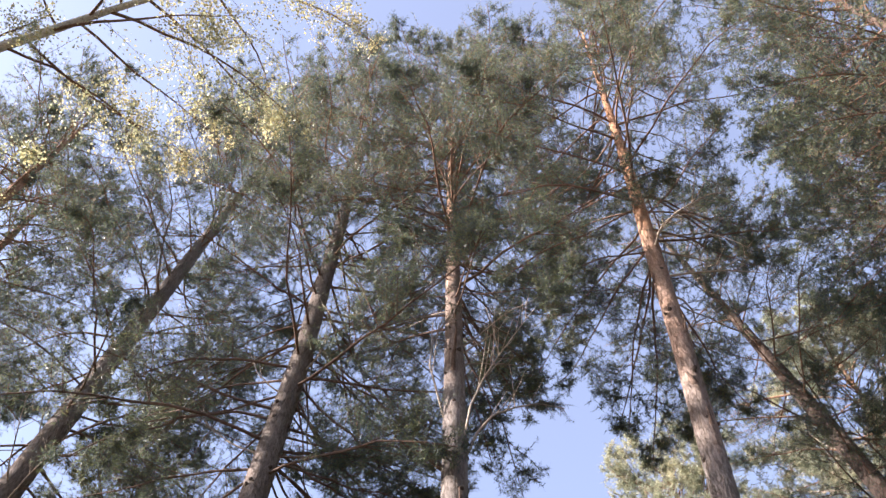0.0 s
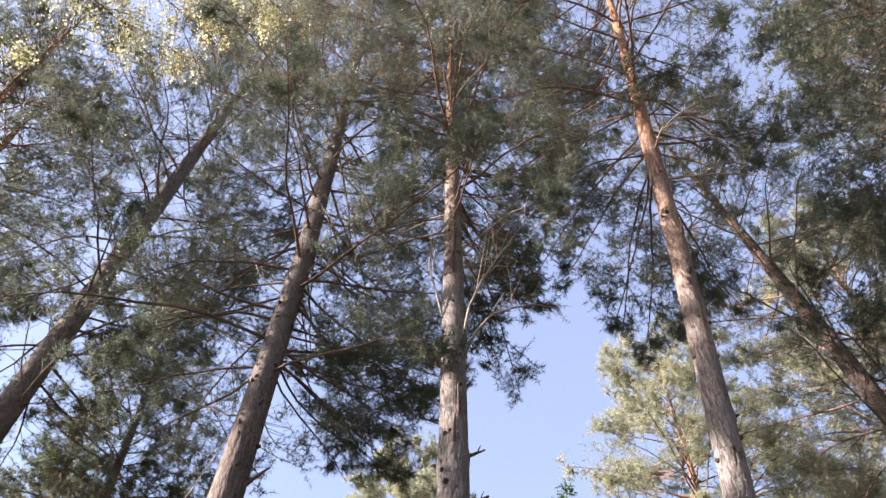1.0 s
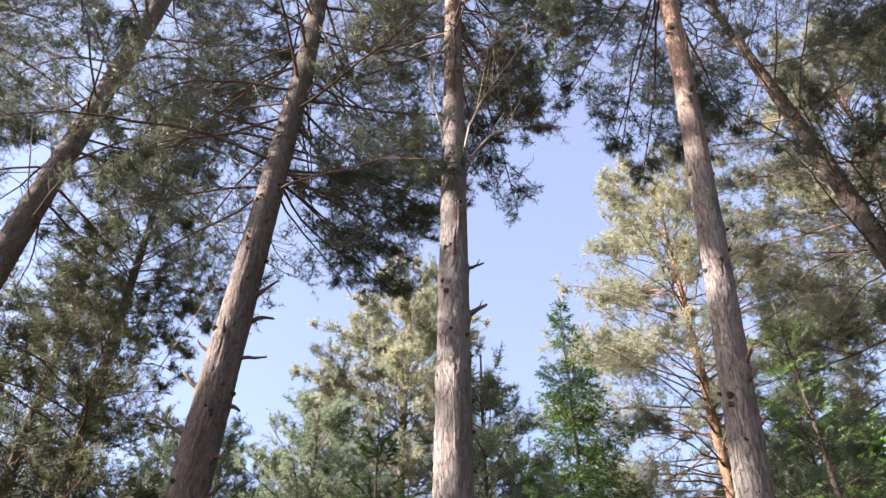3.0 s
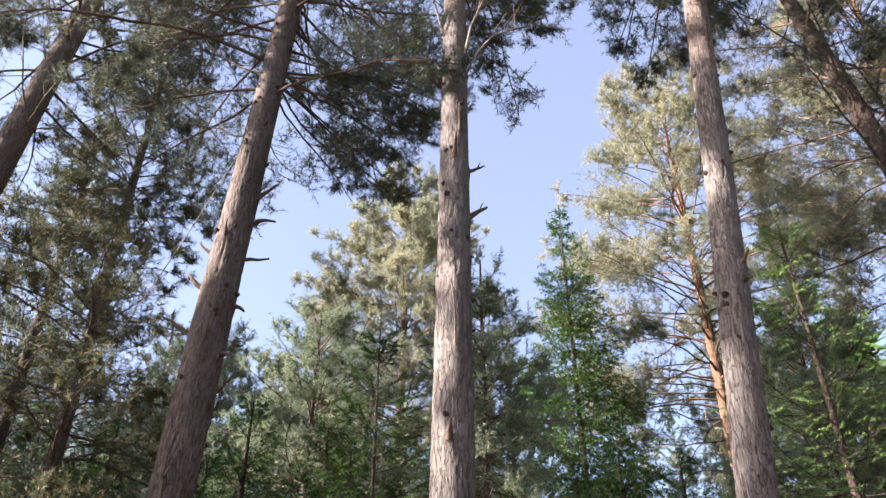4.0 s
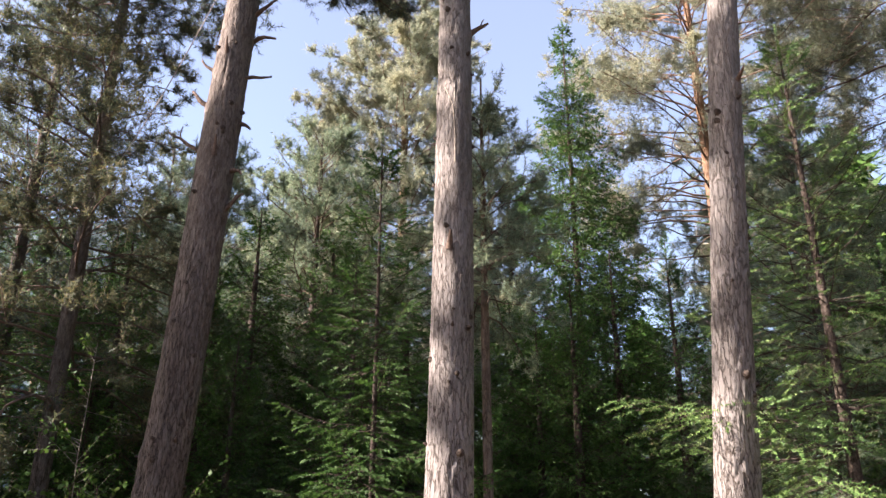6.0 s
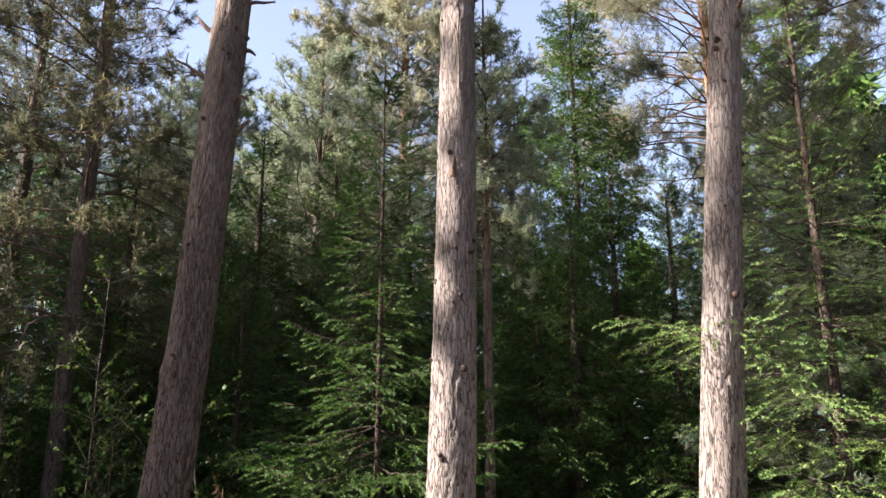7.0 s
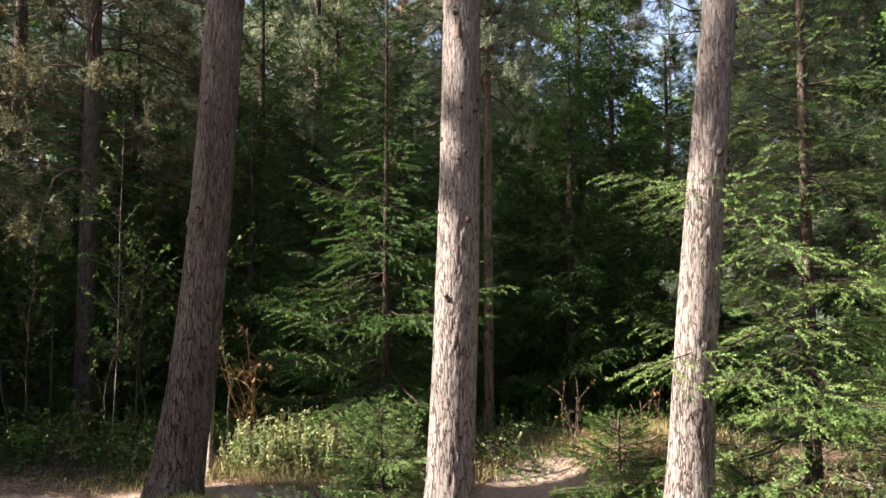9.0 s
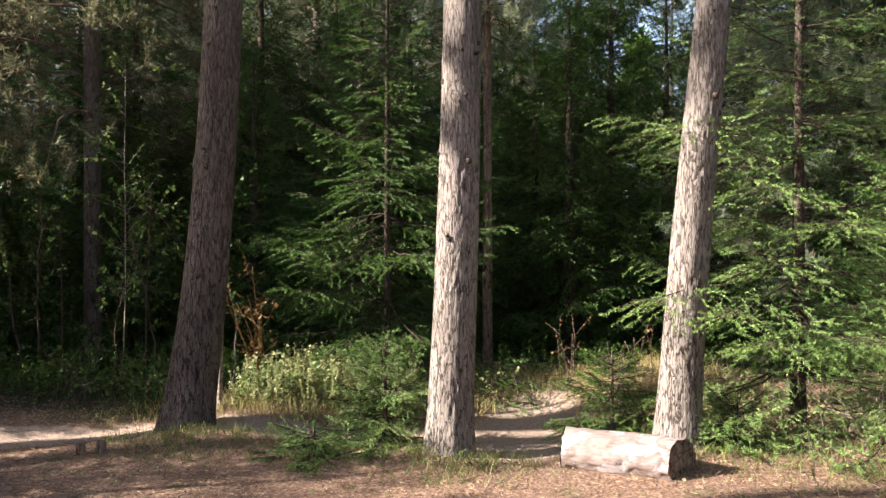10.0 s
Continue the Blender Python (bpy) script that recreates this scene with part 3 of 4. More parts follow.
col = mix(nt, ramp(nt, pm.outputs[0], [(0.72, (0, 0, 0)), (1.0, (1, 1, 1))]), col, dust)
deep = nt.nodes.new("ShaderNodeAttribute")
deep.attribute_name = "moss_and_shade"
# dark mossy floor colour, which also paints in the shade under the wood
humus_shade = ramp(nt, fine, [(0.3, (0.018, 0.017, 0.009)), (0.7, (0.06, 0.06, 0.025))])
col = mix(nt, deep.outputs["Fac"], col, humus_shade)
nt.links.new(col, b.inputs["Base Color"])
bump(nt, b, fine, 0.8, 0.03)
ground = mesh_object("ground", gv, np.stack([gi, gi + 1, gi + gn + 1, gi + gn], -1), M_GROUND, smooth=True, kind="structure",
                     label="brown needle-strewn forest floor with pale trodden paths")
tagged(ground, category="ground")
ground.data.attributes.new("path", "FLOAT", "POINT").data.foreach_set("value", path_amount(GX, GY).astype(np.float32).ravel())
# moss far back and all round; west of the path it is painted shade
moss_shade_mask = np.clip((GY - 9.2 + 2.2 * np.clip((-2.2 - GX) / 0.6, 0, 1) + 0.2 * np.sin(GX * 1.7)) / 0.5, 0, 1) + np.clip((np.hypot(GX, GY - 4) - 9) / 2, 0, 1)
ground.data.attributes.new("moss_and_shade", "FLOAT", "POINT").data.foreach_set("value", np.clip(moss_shade_mask, 0, 1).astype(np.float32).ravel())

# ---- far wooded hill ----
hr = np.random.default_rng(5)
M_HILL, nt, b = material("far_forest", 1.0)
hn = tex(nt, coords(nt, (1, 1, 1)), Scale=0.12, Detail=6.0, Roughness=0.7)
# bluish forest colours, with the haze of distance painted in
nt.links.new(ramp(nt, hn, [(0.35, (0.06, 0.085, 0.10)), (0.65, (0.15, 0.18, 0.17))]), b.inputs["Base Color"])
ha = np.radians(np.linspace(-75, 75, 240))
hd = np.linspace(260, 520, 46)
HA, HD = np.meshgrid(ha, hd)
hh = np.clip((HD - 260) / 260, 0, 1) ** 0.8 * (150 + 45 * np.cos((np.degrees(HA) + 22) / 16) - 60 * np.clip(np.degrees(HA) / 30, 0, 1))
hh += hr.uniform(0, 9, hh.shape) * (HD > 265)
hv = np.stack([np.sin(HA) * HD, np.cos(HA) * HD, hh - 1], -1).reshape(-1, 3)
hi = (np.arange(len(hd) - 1)[:, None] * len(ha) + np.arange(len(ha) - 1)[None]).reshape(-1)
hill = mesh_object("backdrop_hill", hv, np.stack([hi, hi + 1, hi + len(ha) + 1, hi + len(ha)], -1), M_HILL, kind="structure", label="hazy forested hillside in the distance")
tagged(hill, category="hill")

# ---- the five tall pines ----
def reach_west(z, az):
    return 0.8 if z < 9 and 40 < az < 135 else 1.0


def reach_middle(z, az):
    if z < 12 and 150 <= az < 290:
        return 0.5
    return 0.6 if z < 10.5 and 40 < az < 150 else 1.0


pine("pine_tree", (-2.22, 6.61), "tall grey-barked pine in shade with broken branch stubs", 21.5,
     [(0, 0.212), (0.4, 0.203), (1, 0.19), (1.8, 0.172), (3, 0.160), (5, 0.160), (7, 0.146), (10, 0.128), (13.5, 0.105), (18, 0.05), (21.5, 0.02)],
     ([(-1, -0.15), (0, 0), (0.4, 0.06), (1, 0.137), (1.7, 0.20), (2.5, 0.253), (3.5, 0.295), (5.5, 0.354), (8, 0.446), (10, 0.53), (14, 0.56), (21.5, 0.62)], (0.039, 0)), (7.4, 3.1), 92, reach_west,
     own=[(8.1, 92, 1.7, -0.35, 0.2), (8.0, 70, 1.8, -0.25, 0.1), (8.1, 40, 2.2, -0.2, 0.0), (8.4, 78, 1.8, -0.2, -0.1), (8.0, 50, 2.0, -0.2, -0.2), (7.8, 300, 2.2, -0.15, -0.3), (8.6, 250, 2.4, 0.1, -1.0), (7.9, 30, 1.8, -0.2, 0.1),
          (8.2, 60, 1.9, -0.3, 0.1), (8.1, 20, 2.2, -0.25, 0.1), (7.8, 330, 2.2, -0.2, 0.0),
          (9.2, 67, 2.6, -1.1, 0.7), (9.4, 55, 2.6, -0.8, 0.4), (9.9, 80, 2.2, -0.6, 0.2), (10.3, 48, 2.6, -0.5, 0.1), (11.0, 70, 2.4, -0.3, 0.0),
          (8.9, 60, 1.3, -1.0, 0.2), (9.3, 20, 1.6, -0.9, 0.2),
          (11.6, 345, 2.9, -0.3, 0.1), (12.0, 15, 3.0, -0.3, 0.1), (12.4, 45, 2.8, -0.2, 0.0), (11.3, 30, 2.8, -0.4, 0.1), (12.8, 330, 3.0, -0.2, 0.0), (13.2, 5, 3.0, -0.2, 0.0), (13.6, 35, 2.8, -0.1, 0.0), (12.2, 75, 2.4, -0.2, 0.0), (9.6, 250, 2.6, -0.3, -0.9), (9.1, 275, 2.2, -0.2, -1.0), (10.2, 285, 2.6, -0.4, -0.4), (10.8, 310, 2.6, -0.3, -0.3), (8.8, 320, 2.2, -0.5, -0.1)],
     stubs=[(6.3, 95, 0.27, 0.6), (6.05, 85, 0.24, 0.05), (5.6, 100, 0.26, 0.1), (5.15, 90, 0.12, 0.0), (4.66, 100, 0.18, 0.1), (4.26, 95, 0.22, 0.6), (5.7, 265, 0.18, 0.4),
            (5.3, 260, 0.22, 0.5), (4.85, 275, 0.46, 0.6), (5.8, 185, 0.12, 1.2), (4.75, 170, 0.14, 1.2), (3.6, 180, 0.03, 0.2), (3.3, 200, 0.03, 0.2), (2.4, 190, 0.04, 0.1),
            (2.3, 250, 0.04, 0.1), (3.0, 120, 0.04, 0.1), (6.9, 200, 0.08, 0.9), (7.2, 150, 0.06, 0.4)],
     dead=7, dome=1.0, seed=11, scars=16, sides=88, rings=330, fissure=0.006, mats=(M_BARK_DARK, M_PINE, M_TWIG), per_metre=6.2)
pine("pine_tree", (0.027, 5.91), "tall straight pine with pinkish grey bark and dead twigs", 21.0,
     [(0, 0.172), (0.4, 0.167), (1, 0.163), (1.7, 0.160), (2.5, 0.151), (3.5, 0.147), (5.5, 0.134), (8, 0.118), (10, 0.103), (12.8, 0.085), (17, 0.05), (21, 0.015)],
     ([(-1, -0.05), (0, 0), (0.4, 0.021), (1, 0.048), (1.7, 0.073), (2.5, 0.095), (3.5, 0.115), (5.5, 0.141), (8, 0.16), (10, 0.172), (21, 0.2)], (0.0528, 0)), (9.5, 3.1), 88, reach_middle,
     own=[(9.7, 60, 1.3, -0.1, 0.0), (9.9, 75, 1.2, -0.1, -0.1), (9.7, 40, 1.3, -0.15, 0.0), (14.0, 150, 3.2, 1.1, -0.2), (13.5, 210, 3.0, 1.0, 0.1), (12.8, 100, 2.8, 0.6, -0.3), (10.6, 75, 2.0, 0.2, -0.4), (10.9, 95, 2.2, 0.2, -0.2),
          (9.7, 31, 1.7, -0.7, 0.2), (9.9, 50, 1.5, -0.6, 0.2), (10.1, 68, 1.4, -0.6, 0.0), (10.4, 40, 1.9, -0.5, 0.0), (10.5, 88, 1.4, -0.4, -0.1), (10.9, 60, 1.9, -0.3, -0.2), (11.3, 78, 2.0, -0.2, -0.2), (9.5, 15, 1.6, -0.6, 0.2), (11.5, 45, 2.3, -0.2, -0.1)],
     stubs=[(6.15, 90, 0.15, 0.45), (5.63, 88, 0.18, 0.6), (6.05, 268, 0.06, 0.1), (4.35, 176, 0.62, 1.50), (6.5, 160, 0.3, 1.4), (6.2, 180, 0.2, 1.3), (3.65, 190, 0.10, 1.1), (5.2, 110, 0.03, 0.1), (5.0, 250, 0.03, 0.1),
            (3.2, 180, 0.03, 0.1), (4.0, 100, 0.03, 0.1), (2.7, 185, 0.03, 0.1), (7.2, 255, 0.3, 0.6), (7.6, 95, 0.03, 0.1), (7.6, 130, 2.0, 1.3), (7.9, 240, 1.7, 1.3), (7.4, 110, 1.5, 1.15), (8.6, 185, 0.6, 1.3)],
     dead=14, dome=1.0, seed=23, scars=18, sides=88, rings=330, fissure=0.006, per_metre=7.0)
pine("pine_tree", (1.786, 5.92), "slender sunlit pine leaning slightly with flaky pale bark", 18.5,
     [(0, 0.168), (0.4, 0.160), (1, 0.150), (1.7, 0.143), (2.5, 0.133), (3.5, 0.123), (5.5, 0.110), (8, 0.097), (10, 0.087), (13, 0.06), (18.5, 0.015)],
     ([(-1, -0.02), (0, 0), (0.4, 0.008), (1, 0.031), (1.7, 0.07), (2.5, 0.128), (3.5, 0.21), (5.5, 0.382), (8, 0.564), (10, 0.671), (12.5, 0.83), (18.5, 1.1)], (-0.0514, 0)), (10.4, 2.6), 62, None,
     own=[(10.2, 60, 2.4, 0.2, 0.3), (9.9, 90, 2.2, 0.1, 0.5), (10.4, 120, 2.0, 0.5, 0.3), (9.7, 280, 1.5, -0.2, -0.9), (10.6, 300, 1.9, 0.5, -0.4), (9.5, 330, 1.9, -0.5, -0.3), (9.2, 10, 2.0, -0.5, 0.0), (9.9, 300, 1.4, -0.3, -0.4),
          (9.0, 40, 1.8, -0.4, 0.2), (9.4, 350, 2.2, -0.3, -0.2), (10.0, 20, 2.4, -0.2, -0.2), (9.8, 315, 1.9, -0.5, -0.1), (10.3, 330, 2.2, -0.4, -0.1), (9.5, 340, 2.0, -0.6, 0.1), (10.7, 290, 2.0, -0.1, -0.3)],
     stubs=[(4.75, 150, 0.14, 0.7), (4.2, 190, 0.03, 0.1), (3.3, 200, 0.03, 0.0), (6.9, 170, 0.16, 1.3), (8.1, 160, 0.2, 1.2), (6.0, 100, 0.04, 0.2), (7.4, 190, 0.12, 1.2), (9.7, 95, 1.0, 0.3), (9.2, 80, 1.2, 0.25), (8.9, 60, 1.0, 0.2), (9.9, 120, 0.95, 0.4)],
     dead=8, dome=1.0, seed=37, scars=11, sides=84, rings=330, fissure=0.006, per_metre=7.0, mats=(M_BARK_ORANGE, M_PINE, M_TWIG))
pine("pine_tree", (-5.95, 7.9), "grey pine with a bare trunk and high crown", 24.5,
     [(0, 0.24), (8.5, 0.175), (14, 0.14), (19, 0.08), (24.5, 0.02)], ((0.066, 0.0), (0.055, 0)), (9.3, 3.3), 84, None,
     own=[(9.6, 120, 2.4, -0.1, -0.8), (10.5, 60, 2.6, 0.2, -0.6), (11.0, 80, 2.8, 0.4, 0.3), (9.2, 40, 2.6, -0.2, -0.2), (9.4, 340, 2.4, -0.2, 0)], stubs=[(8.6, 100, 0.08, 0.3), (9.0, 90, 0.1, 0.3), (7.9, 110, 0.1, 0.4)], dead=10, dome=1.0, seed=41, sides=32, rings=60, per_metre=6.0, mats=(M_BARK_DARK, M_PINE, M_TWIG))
pine("pine_tree", (8.35, 10.8), "dark leaning pine with many bare lower branches", 21.0,
     [(0, 0.22), (10, 0.165), (13, 0.15), (16.5, 0.09), (21, 0.02)], ((-0.06, -0.004), (0.0, 0)), (8.0, 3.3), 66, None, dead=20,
     dome=1.0, seed=53, sides=28, rings=50, per_metre=6.0, mats=(M_BARK_BROWN, M_PINE, M_TWIG))
dense_pine = pine("pine_tree", (7.9, 4.5), "pine with a dense dark crown overhead", 21, [(0, 0.2), (9, 0.15), (15, 0.08), (21, 0.02)], ((0, 0), (0, 0)), (8.6, 3.7), 96, None,
     dome=1.0, seed=61, per_metre=7.5, needle=(0.07, 0.013), tuft=5, twiggy=7, start=0.2, mats=(M_BARK_BROWN, M_PINE, M_TWIG))
pine("pine_tree", (-8.8, 8.6), "pine with a broad lit crown", 19.0, [(0, 0.2), (9, 0.15), (15, 0.08), (19, 0.02)], ((0, 0), (0, 0)), (8.0, 3.3), 66, None, dome=1.0, seed=67, per_metre=6.5, tuft=6, needle=(0.055, 0.011), twiggy=8, dead=4)

pine("pine_tree", (-7.6, 6.9), "tall pine with a full high crown over the clearing", 18.5, [(0, 0.19), (9, 0.14), (15, 0.08), (18.5, 0.02)], crown=(11.0, 2.8), limbs=60, dome=1.0, seed=69, per_metre=6.0,
     tuft=6, needle=(0.06, 0.009), twiggy=8, sides=16, rings=24)
copy_thing(dense_pine, pose(9.6, 7.4, 0, 0, 0, 140))

# ---- tall pines close behind them, whose crowns close the canopy ----
high_kind = dict(mats=(M_BARK_DARK, M_PINE, M_TWIG), per_metre=4.2, tuft=8, needle=(0.065, 0.012), start=0.3, sides=16, rings=24, dome=1.0)
high_trunk = [(0, 0.15), (10, 0.12), (16, 0.09), (22, 0.02)]
pine("pine_tree", (10.5, 9.5), "tall pine with a high open crown", 22.0, high_trunk, crown=(12.6, 2.9), limbs=50, seed=113, **high_kind)

# ---- birch overhead ----
M_BIRCH = bark_material("birch_bark", ((0.42, 0.41, 0.39), (0.72, 0.70, 0.66)), ((0.45, 0.43, 0.40), (0.75, 0.72, 0.68)), 8.0, 4.0, crack=0.5, size=(4, 4, 14), depth=0.003)
rng = np.random.default_rng(71)
birch = tagged(new("birch_tree"), label="white-barked birch with sparse yellowing leaves", category="tree")
birch.location = (-7.6, 2.3, 0)
bax = lambda z: trunk_axis(0, 0, (0.0, 0.0), (0.0, 0.0), np.asarray(z, float))
v, f = rough_trunk(bax, lambda z: np.interp(z, [0, 10, 14, 17], [0.13, 0.10, 0.06, 0.012]), 17.0, rng, 20, 40)
mesh_object("trunk", v, f, M_BIRCH, birch, smooth=True)
# one stout white limb leans out over the clearing
great = np.array([(0, 0, 9.0), (0.5, 0.7, 9.75), (1.4, 1.37, 10.7), (2.4, 1.2, 11.4), (2.95, 1.07, 11.72), (3.5, 0.93, 12.0), (4.2, 0.8, 12.5), (4.9, 0.9, 13.1), (5.5, 1.0, 13.9)])
pile = Pile()
add_tube(pile, great, np.linspace(0.085, 0.02, 9), 12)
pile.make("great_limb", M_BIRCH, birch, "white birch limb", smooth=True)
paths, lens = [], []
for s, az, length, rise in ((1.6, 60, 2.2, 0.3), (2.2, 20, 2.0, 0.2), (2.6, 110, 1.6, -0.1), (3.0, 70, 2.4, 0.1), (3.4, 40, 2.6, 0.15), (3.8, 95, 2.6, 0.0), (4.4, 30, 2.4, 0.2), (4.6, 120, 2.2, 0.0), (5.0, 65, 2.9, 0.1), (5.6, 45, 2.4, 0.1),
                            (6.0, 85, 2.6, 0.1), (6.6, 20, 2.0, 0.2), (7.0, 100, 2.2, 0.2), (7.6, 60, 1.8, 0.2), (4.0, 200, 1.6, 0.3), (5.2, 170, 1.8, 0.3), (2.0, 330, 1.8, 0.3)):
    i = int(s)
    p = limb_path(great[i] + (great[i + 1] - great[i]) * (s - i), math.radians(az), length, rise, -0.35, rng)
    paths.append(p)
    lens.append(length)
for i in range(12):
    q = (i + 0.5) / 12
    length = 2.2 * (1 - 0.6 * q) * rng.uniform(0.8, 1.2)
    paths.append(limb_path(bax(12.5 + 4.2 * q), i * 2.4, length, 0.75, -0.7 + rng.normal() * 0.2, rng))
    lens.append(length)
for p, length in zip(paths, lens):
    pile = Pile()
    add_tube(pile, p, np.linspace(0.010 + 0.005 * length, 0.003, 9), 6)
    pile.make("limb", M_TWIG, birch, smooth=True)
B, W, L, bend = shoots(paths, lens, rng, 8, 0.15, 0.40)
bend[:, 2] = -L * 0.3
wood = Pile()
wood.add(*tubes(B, W, L, bend, np.full(len(L), 0.004), np.full(len(L), 0.0015)))
wood.make("twig_growth", M_TWIG, birch, kind="stuff")
idx = np.repeat(np.arange(len(B)), 75)
p, w = along(B[idx], W[idx], L[idx], bend[idx], rng.uniform(0.1, 1, len(idx)))
v, f = leaves(p + rng.normal(size=p.shape) * 0.06, w, 0.034, rng)
mesh_object("foliage", v, f, M_BIRCH_LEAF, birch, kind="stuff")

# ---- near spruces ----
near_kind = dict(gap=0.46, ring=6, needle=(0.024, 0.0070), side_step=0.15, finger=0.18, brush=13, bare=0.12, jitter=0.14)
bright_spruce = spruce("spruce_tree", (3.02, 6.62), "young bright green spruce with lit drooping boughs", 5.85, 1.95, 0.06, seed=3,
                       own=[(2.70, 239, 2.05, -0.12), (2.55, 228, 1.6, -0.1), (1.55, 237, 2.15, -0.2), (1.35, 222, 1.8, -0.2), (2.1, 210, 1.7, -0.1), (3.3, 225, 1.3, 0.0), (0.95, 205, 1.8, -0.15), (1.8, 190, 1.6, -0.15), (2.9, 180, 1.3, -0.05)], **near_kind)
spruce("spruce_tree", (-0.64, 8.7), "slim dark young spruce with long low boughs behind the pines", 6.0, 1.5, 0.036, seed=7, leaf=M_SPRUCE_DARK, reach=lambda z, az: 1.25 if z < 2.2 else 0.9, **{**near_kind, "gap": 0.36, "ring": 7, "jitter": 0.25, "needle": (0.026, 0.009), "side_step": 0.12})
copy_thing(bright_spruce, pose(4.75, 7.0, 0, 0, 0, 130)).scale = (0.9, 0.9, 0.8)
seedling_kind = dict(ring=8, needle=(0.019, 0.006), side_step=0.05, finger=0.075, brush=7, low=0.03, bare=0.08)
spruce("spruce_seedling", (-0.98, 5.84), "small spruce seedling with boughs spread flat on the ground", 0.24, 0.48, 0.010, seed=19, gap=0.05, **seedling_kind)
spruce("spruce_seedling", (2.25, 5.95), "low green spruce seedling beside the pine", 0.40, 0.72, 0.012, seed=21, gap=0.07, **seedling_kind)
spruce("spruce_seedling", (-0.47, 6.22), "young spruce seedling at the foot of the pine", 0.85, 0.58, 0.014, seed=22, gap=0.13, **seedling_kind)
spruce("spruce_seedling", (1.42, 6.55), "small shaded spruce seedling beside the path", 0.72, 0.55, 0.012, seed=24, gap=0.12, leaf=M_SPRUCE_DEEP, **seedling_kind)

spruce("spruce_sapling", (3.5, 5.95), "low young spruce with pale sunlit boughs", 1.5, 1.15, 0.02, seed=25, gap=0.2, ring=6, needle=(0.022, 0.0066), side_step=0.11, finger=0.14, brush=10, bare=0.14, low=0.06)

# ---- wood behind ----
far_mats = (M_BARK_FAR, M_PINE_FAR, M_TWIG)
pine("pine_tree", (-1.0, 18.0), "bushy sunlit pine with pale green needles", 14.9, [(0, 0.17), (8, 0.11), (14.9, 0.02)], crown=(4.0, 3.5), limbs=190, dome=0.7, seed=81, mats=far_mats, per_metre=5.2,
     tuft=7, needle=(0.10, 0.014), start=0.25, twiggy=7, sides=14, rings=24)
pine("pine_tree", (0.54, 9.7), "thin pine with an orange stem behind the clearing", 7.5, [(0, 0.062), (4, 0.05), (7.5, 0.012)], crown=(4.2, 1.25), limbs=64, seed=83, mats=(M_BARK_FAR, M_PINE_BLUE, M_TWIG),
     per_metre=8, tuft=5, needle=(0.07, 0.009), start=0.2, twiggy=6, sides=14, rings=24)
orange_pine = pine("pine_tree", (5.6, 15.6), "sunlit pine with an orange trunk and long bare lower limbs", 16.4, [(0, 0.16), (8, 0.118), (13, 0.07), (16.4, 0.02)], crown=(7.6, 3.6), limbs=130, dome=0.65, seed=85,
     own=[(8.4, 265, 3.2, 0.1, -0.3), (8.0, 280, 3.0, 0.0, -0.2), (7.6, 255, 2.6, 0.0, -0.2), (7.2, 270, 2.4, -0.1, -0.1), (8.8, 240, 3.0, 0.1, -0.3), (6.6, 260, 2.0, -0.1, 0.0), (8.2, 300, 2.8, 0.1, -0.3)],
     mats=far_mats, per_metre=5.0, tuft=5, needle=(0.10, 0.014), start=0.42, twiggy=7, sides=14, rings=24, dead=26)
mid_pine = pine("pine_tree", (-2.3, 14.0), "blue-green mid-sized pine behind the clearing", 9.0, [(0, 0.12), (5, 0.07), (9.0, 0.015)], crown=(1.8, 2.6), limbs=110, dome=0.3, seed=87, mats=(M_BARK_BROWN, M_PINE_BLUE, M_TWIG), per_metre=6.0,
                tuft=5, needle=(0.085, 0.013), start=0.2, sides=14, rings=24, twiggy=6, group="pines of the wood behind")
tall_pine = pine("pine_tree", (-8.3, 15.0), "tall pine deep in the wood, half in shade", 15.0, [(0, 0.15), (8, 0.11), (15, 0.02)], crown=(4.0, 2.9), limbs=96, seed=89,
                 mats=(M_BARK_BROWN, M_PINE, M_TWIG), per_metre=4.6, tuft=4, needle=(0.09, 0.018), start=0.2, sides=14, rings=24, twiggy=6, group="pines of the wood behind")
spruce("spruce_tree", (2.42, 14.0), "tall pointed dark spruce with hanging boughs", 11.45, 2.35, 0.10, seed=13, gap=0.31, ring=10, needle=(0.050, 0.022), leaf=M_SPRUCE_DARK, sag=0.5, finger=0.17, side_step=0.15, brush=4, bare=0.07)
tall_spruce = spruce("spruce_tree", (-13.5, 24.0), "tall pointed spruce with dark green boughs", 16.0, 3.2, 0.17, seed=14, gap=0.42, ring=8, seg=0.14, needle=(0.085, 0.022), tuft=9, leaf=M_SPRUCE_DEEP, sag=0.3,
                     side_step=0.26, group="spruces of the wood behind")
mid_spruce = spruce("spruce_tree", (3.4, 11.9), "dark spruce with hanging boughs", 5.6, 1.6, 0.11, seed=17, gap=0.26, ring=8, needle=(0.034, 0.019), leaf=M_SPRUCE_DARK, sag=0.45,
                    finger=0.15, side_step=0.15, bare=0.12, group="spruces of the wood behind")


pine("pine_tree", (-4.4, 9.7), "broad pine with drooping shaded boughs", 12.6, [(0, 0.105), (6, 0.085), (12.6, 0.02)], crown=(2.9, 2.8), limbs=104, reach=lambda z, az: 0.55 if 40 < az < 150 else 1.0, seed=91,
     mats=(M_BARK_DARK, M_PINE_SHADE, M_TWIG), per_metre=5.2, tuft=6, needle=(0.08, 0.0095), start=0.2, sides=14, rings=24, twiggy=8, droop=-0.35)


def again(thing, places):
    for x, y, turn, size in places:
        copy_thing(thing, pose(x, y, 0, 0, 0, turn)).scale = (size, size, size)


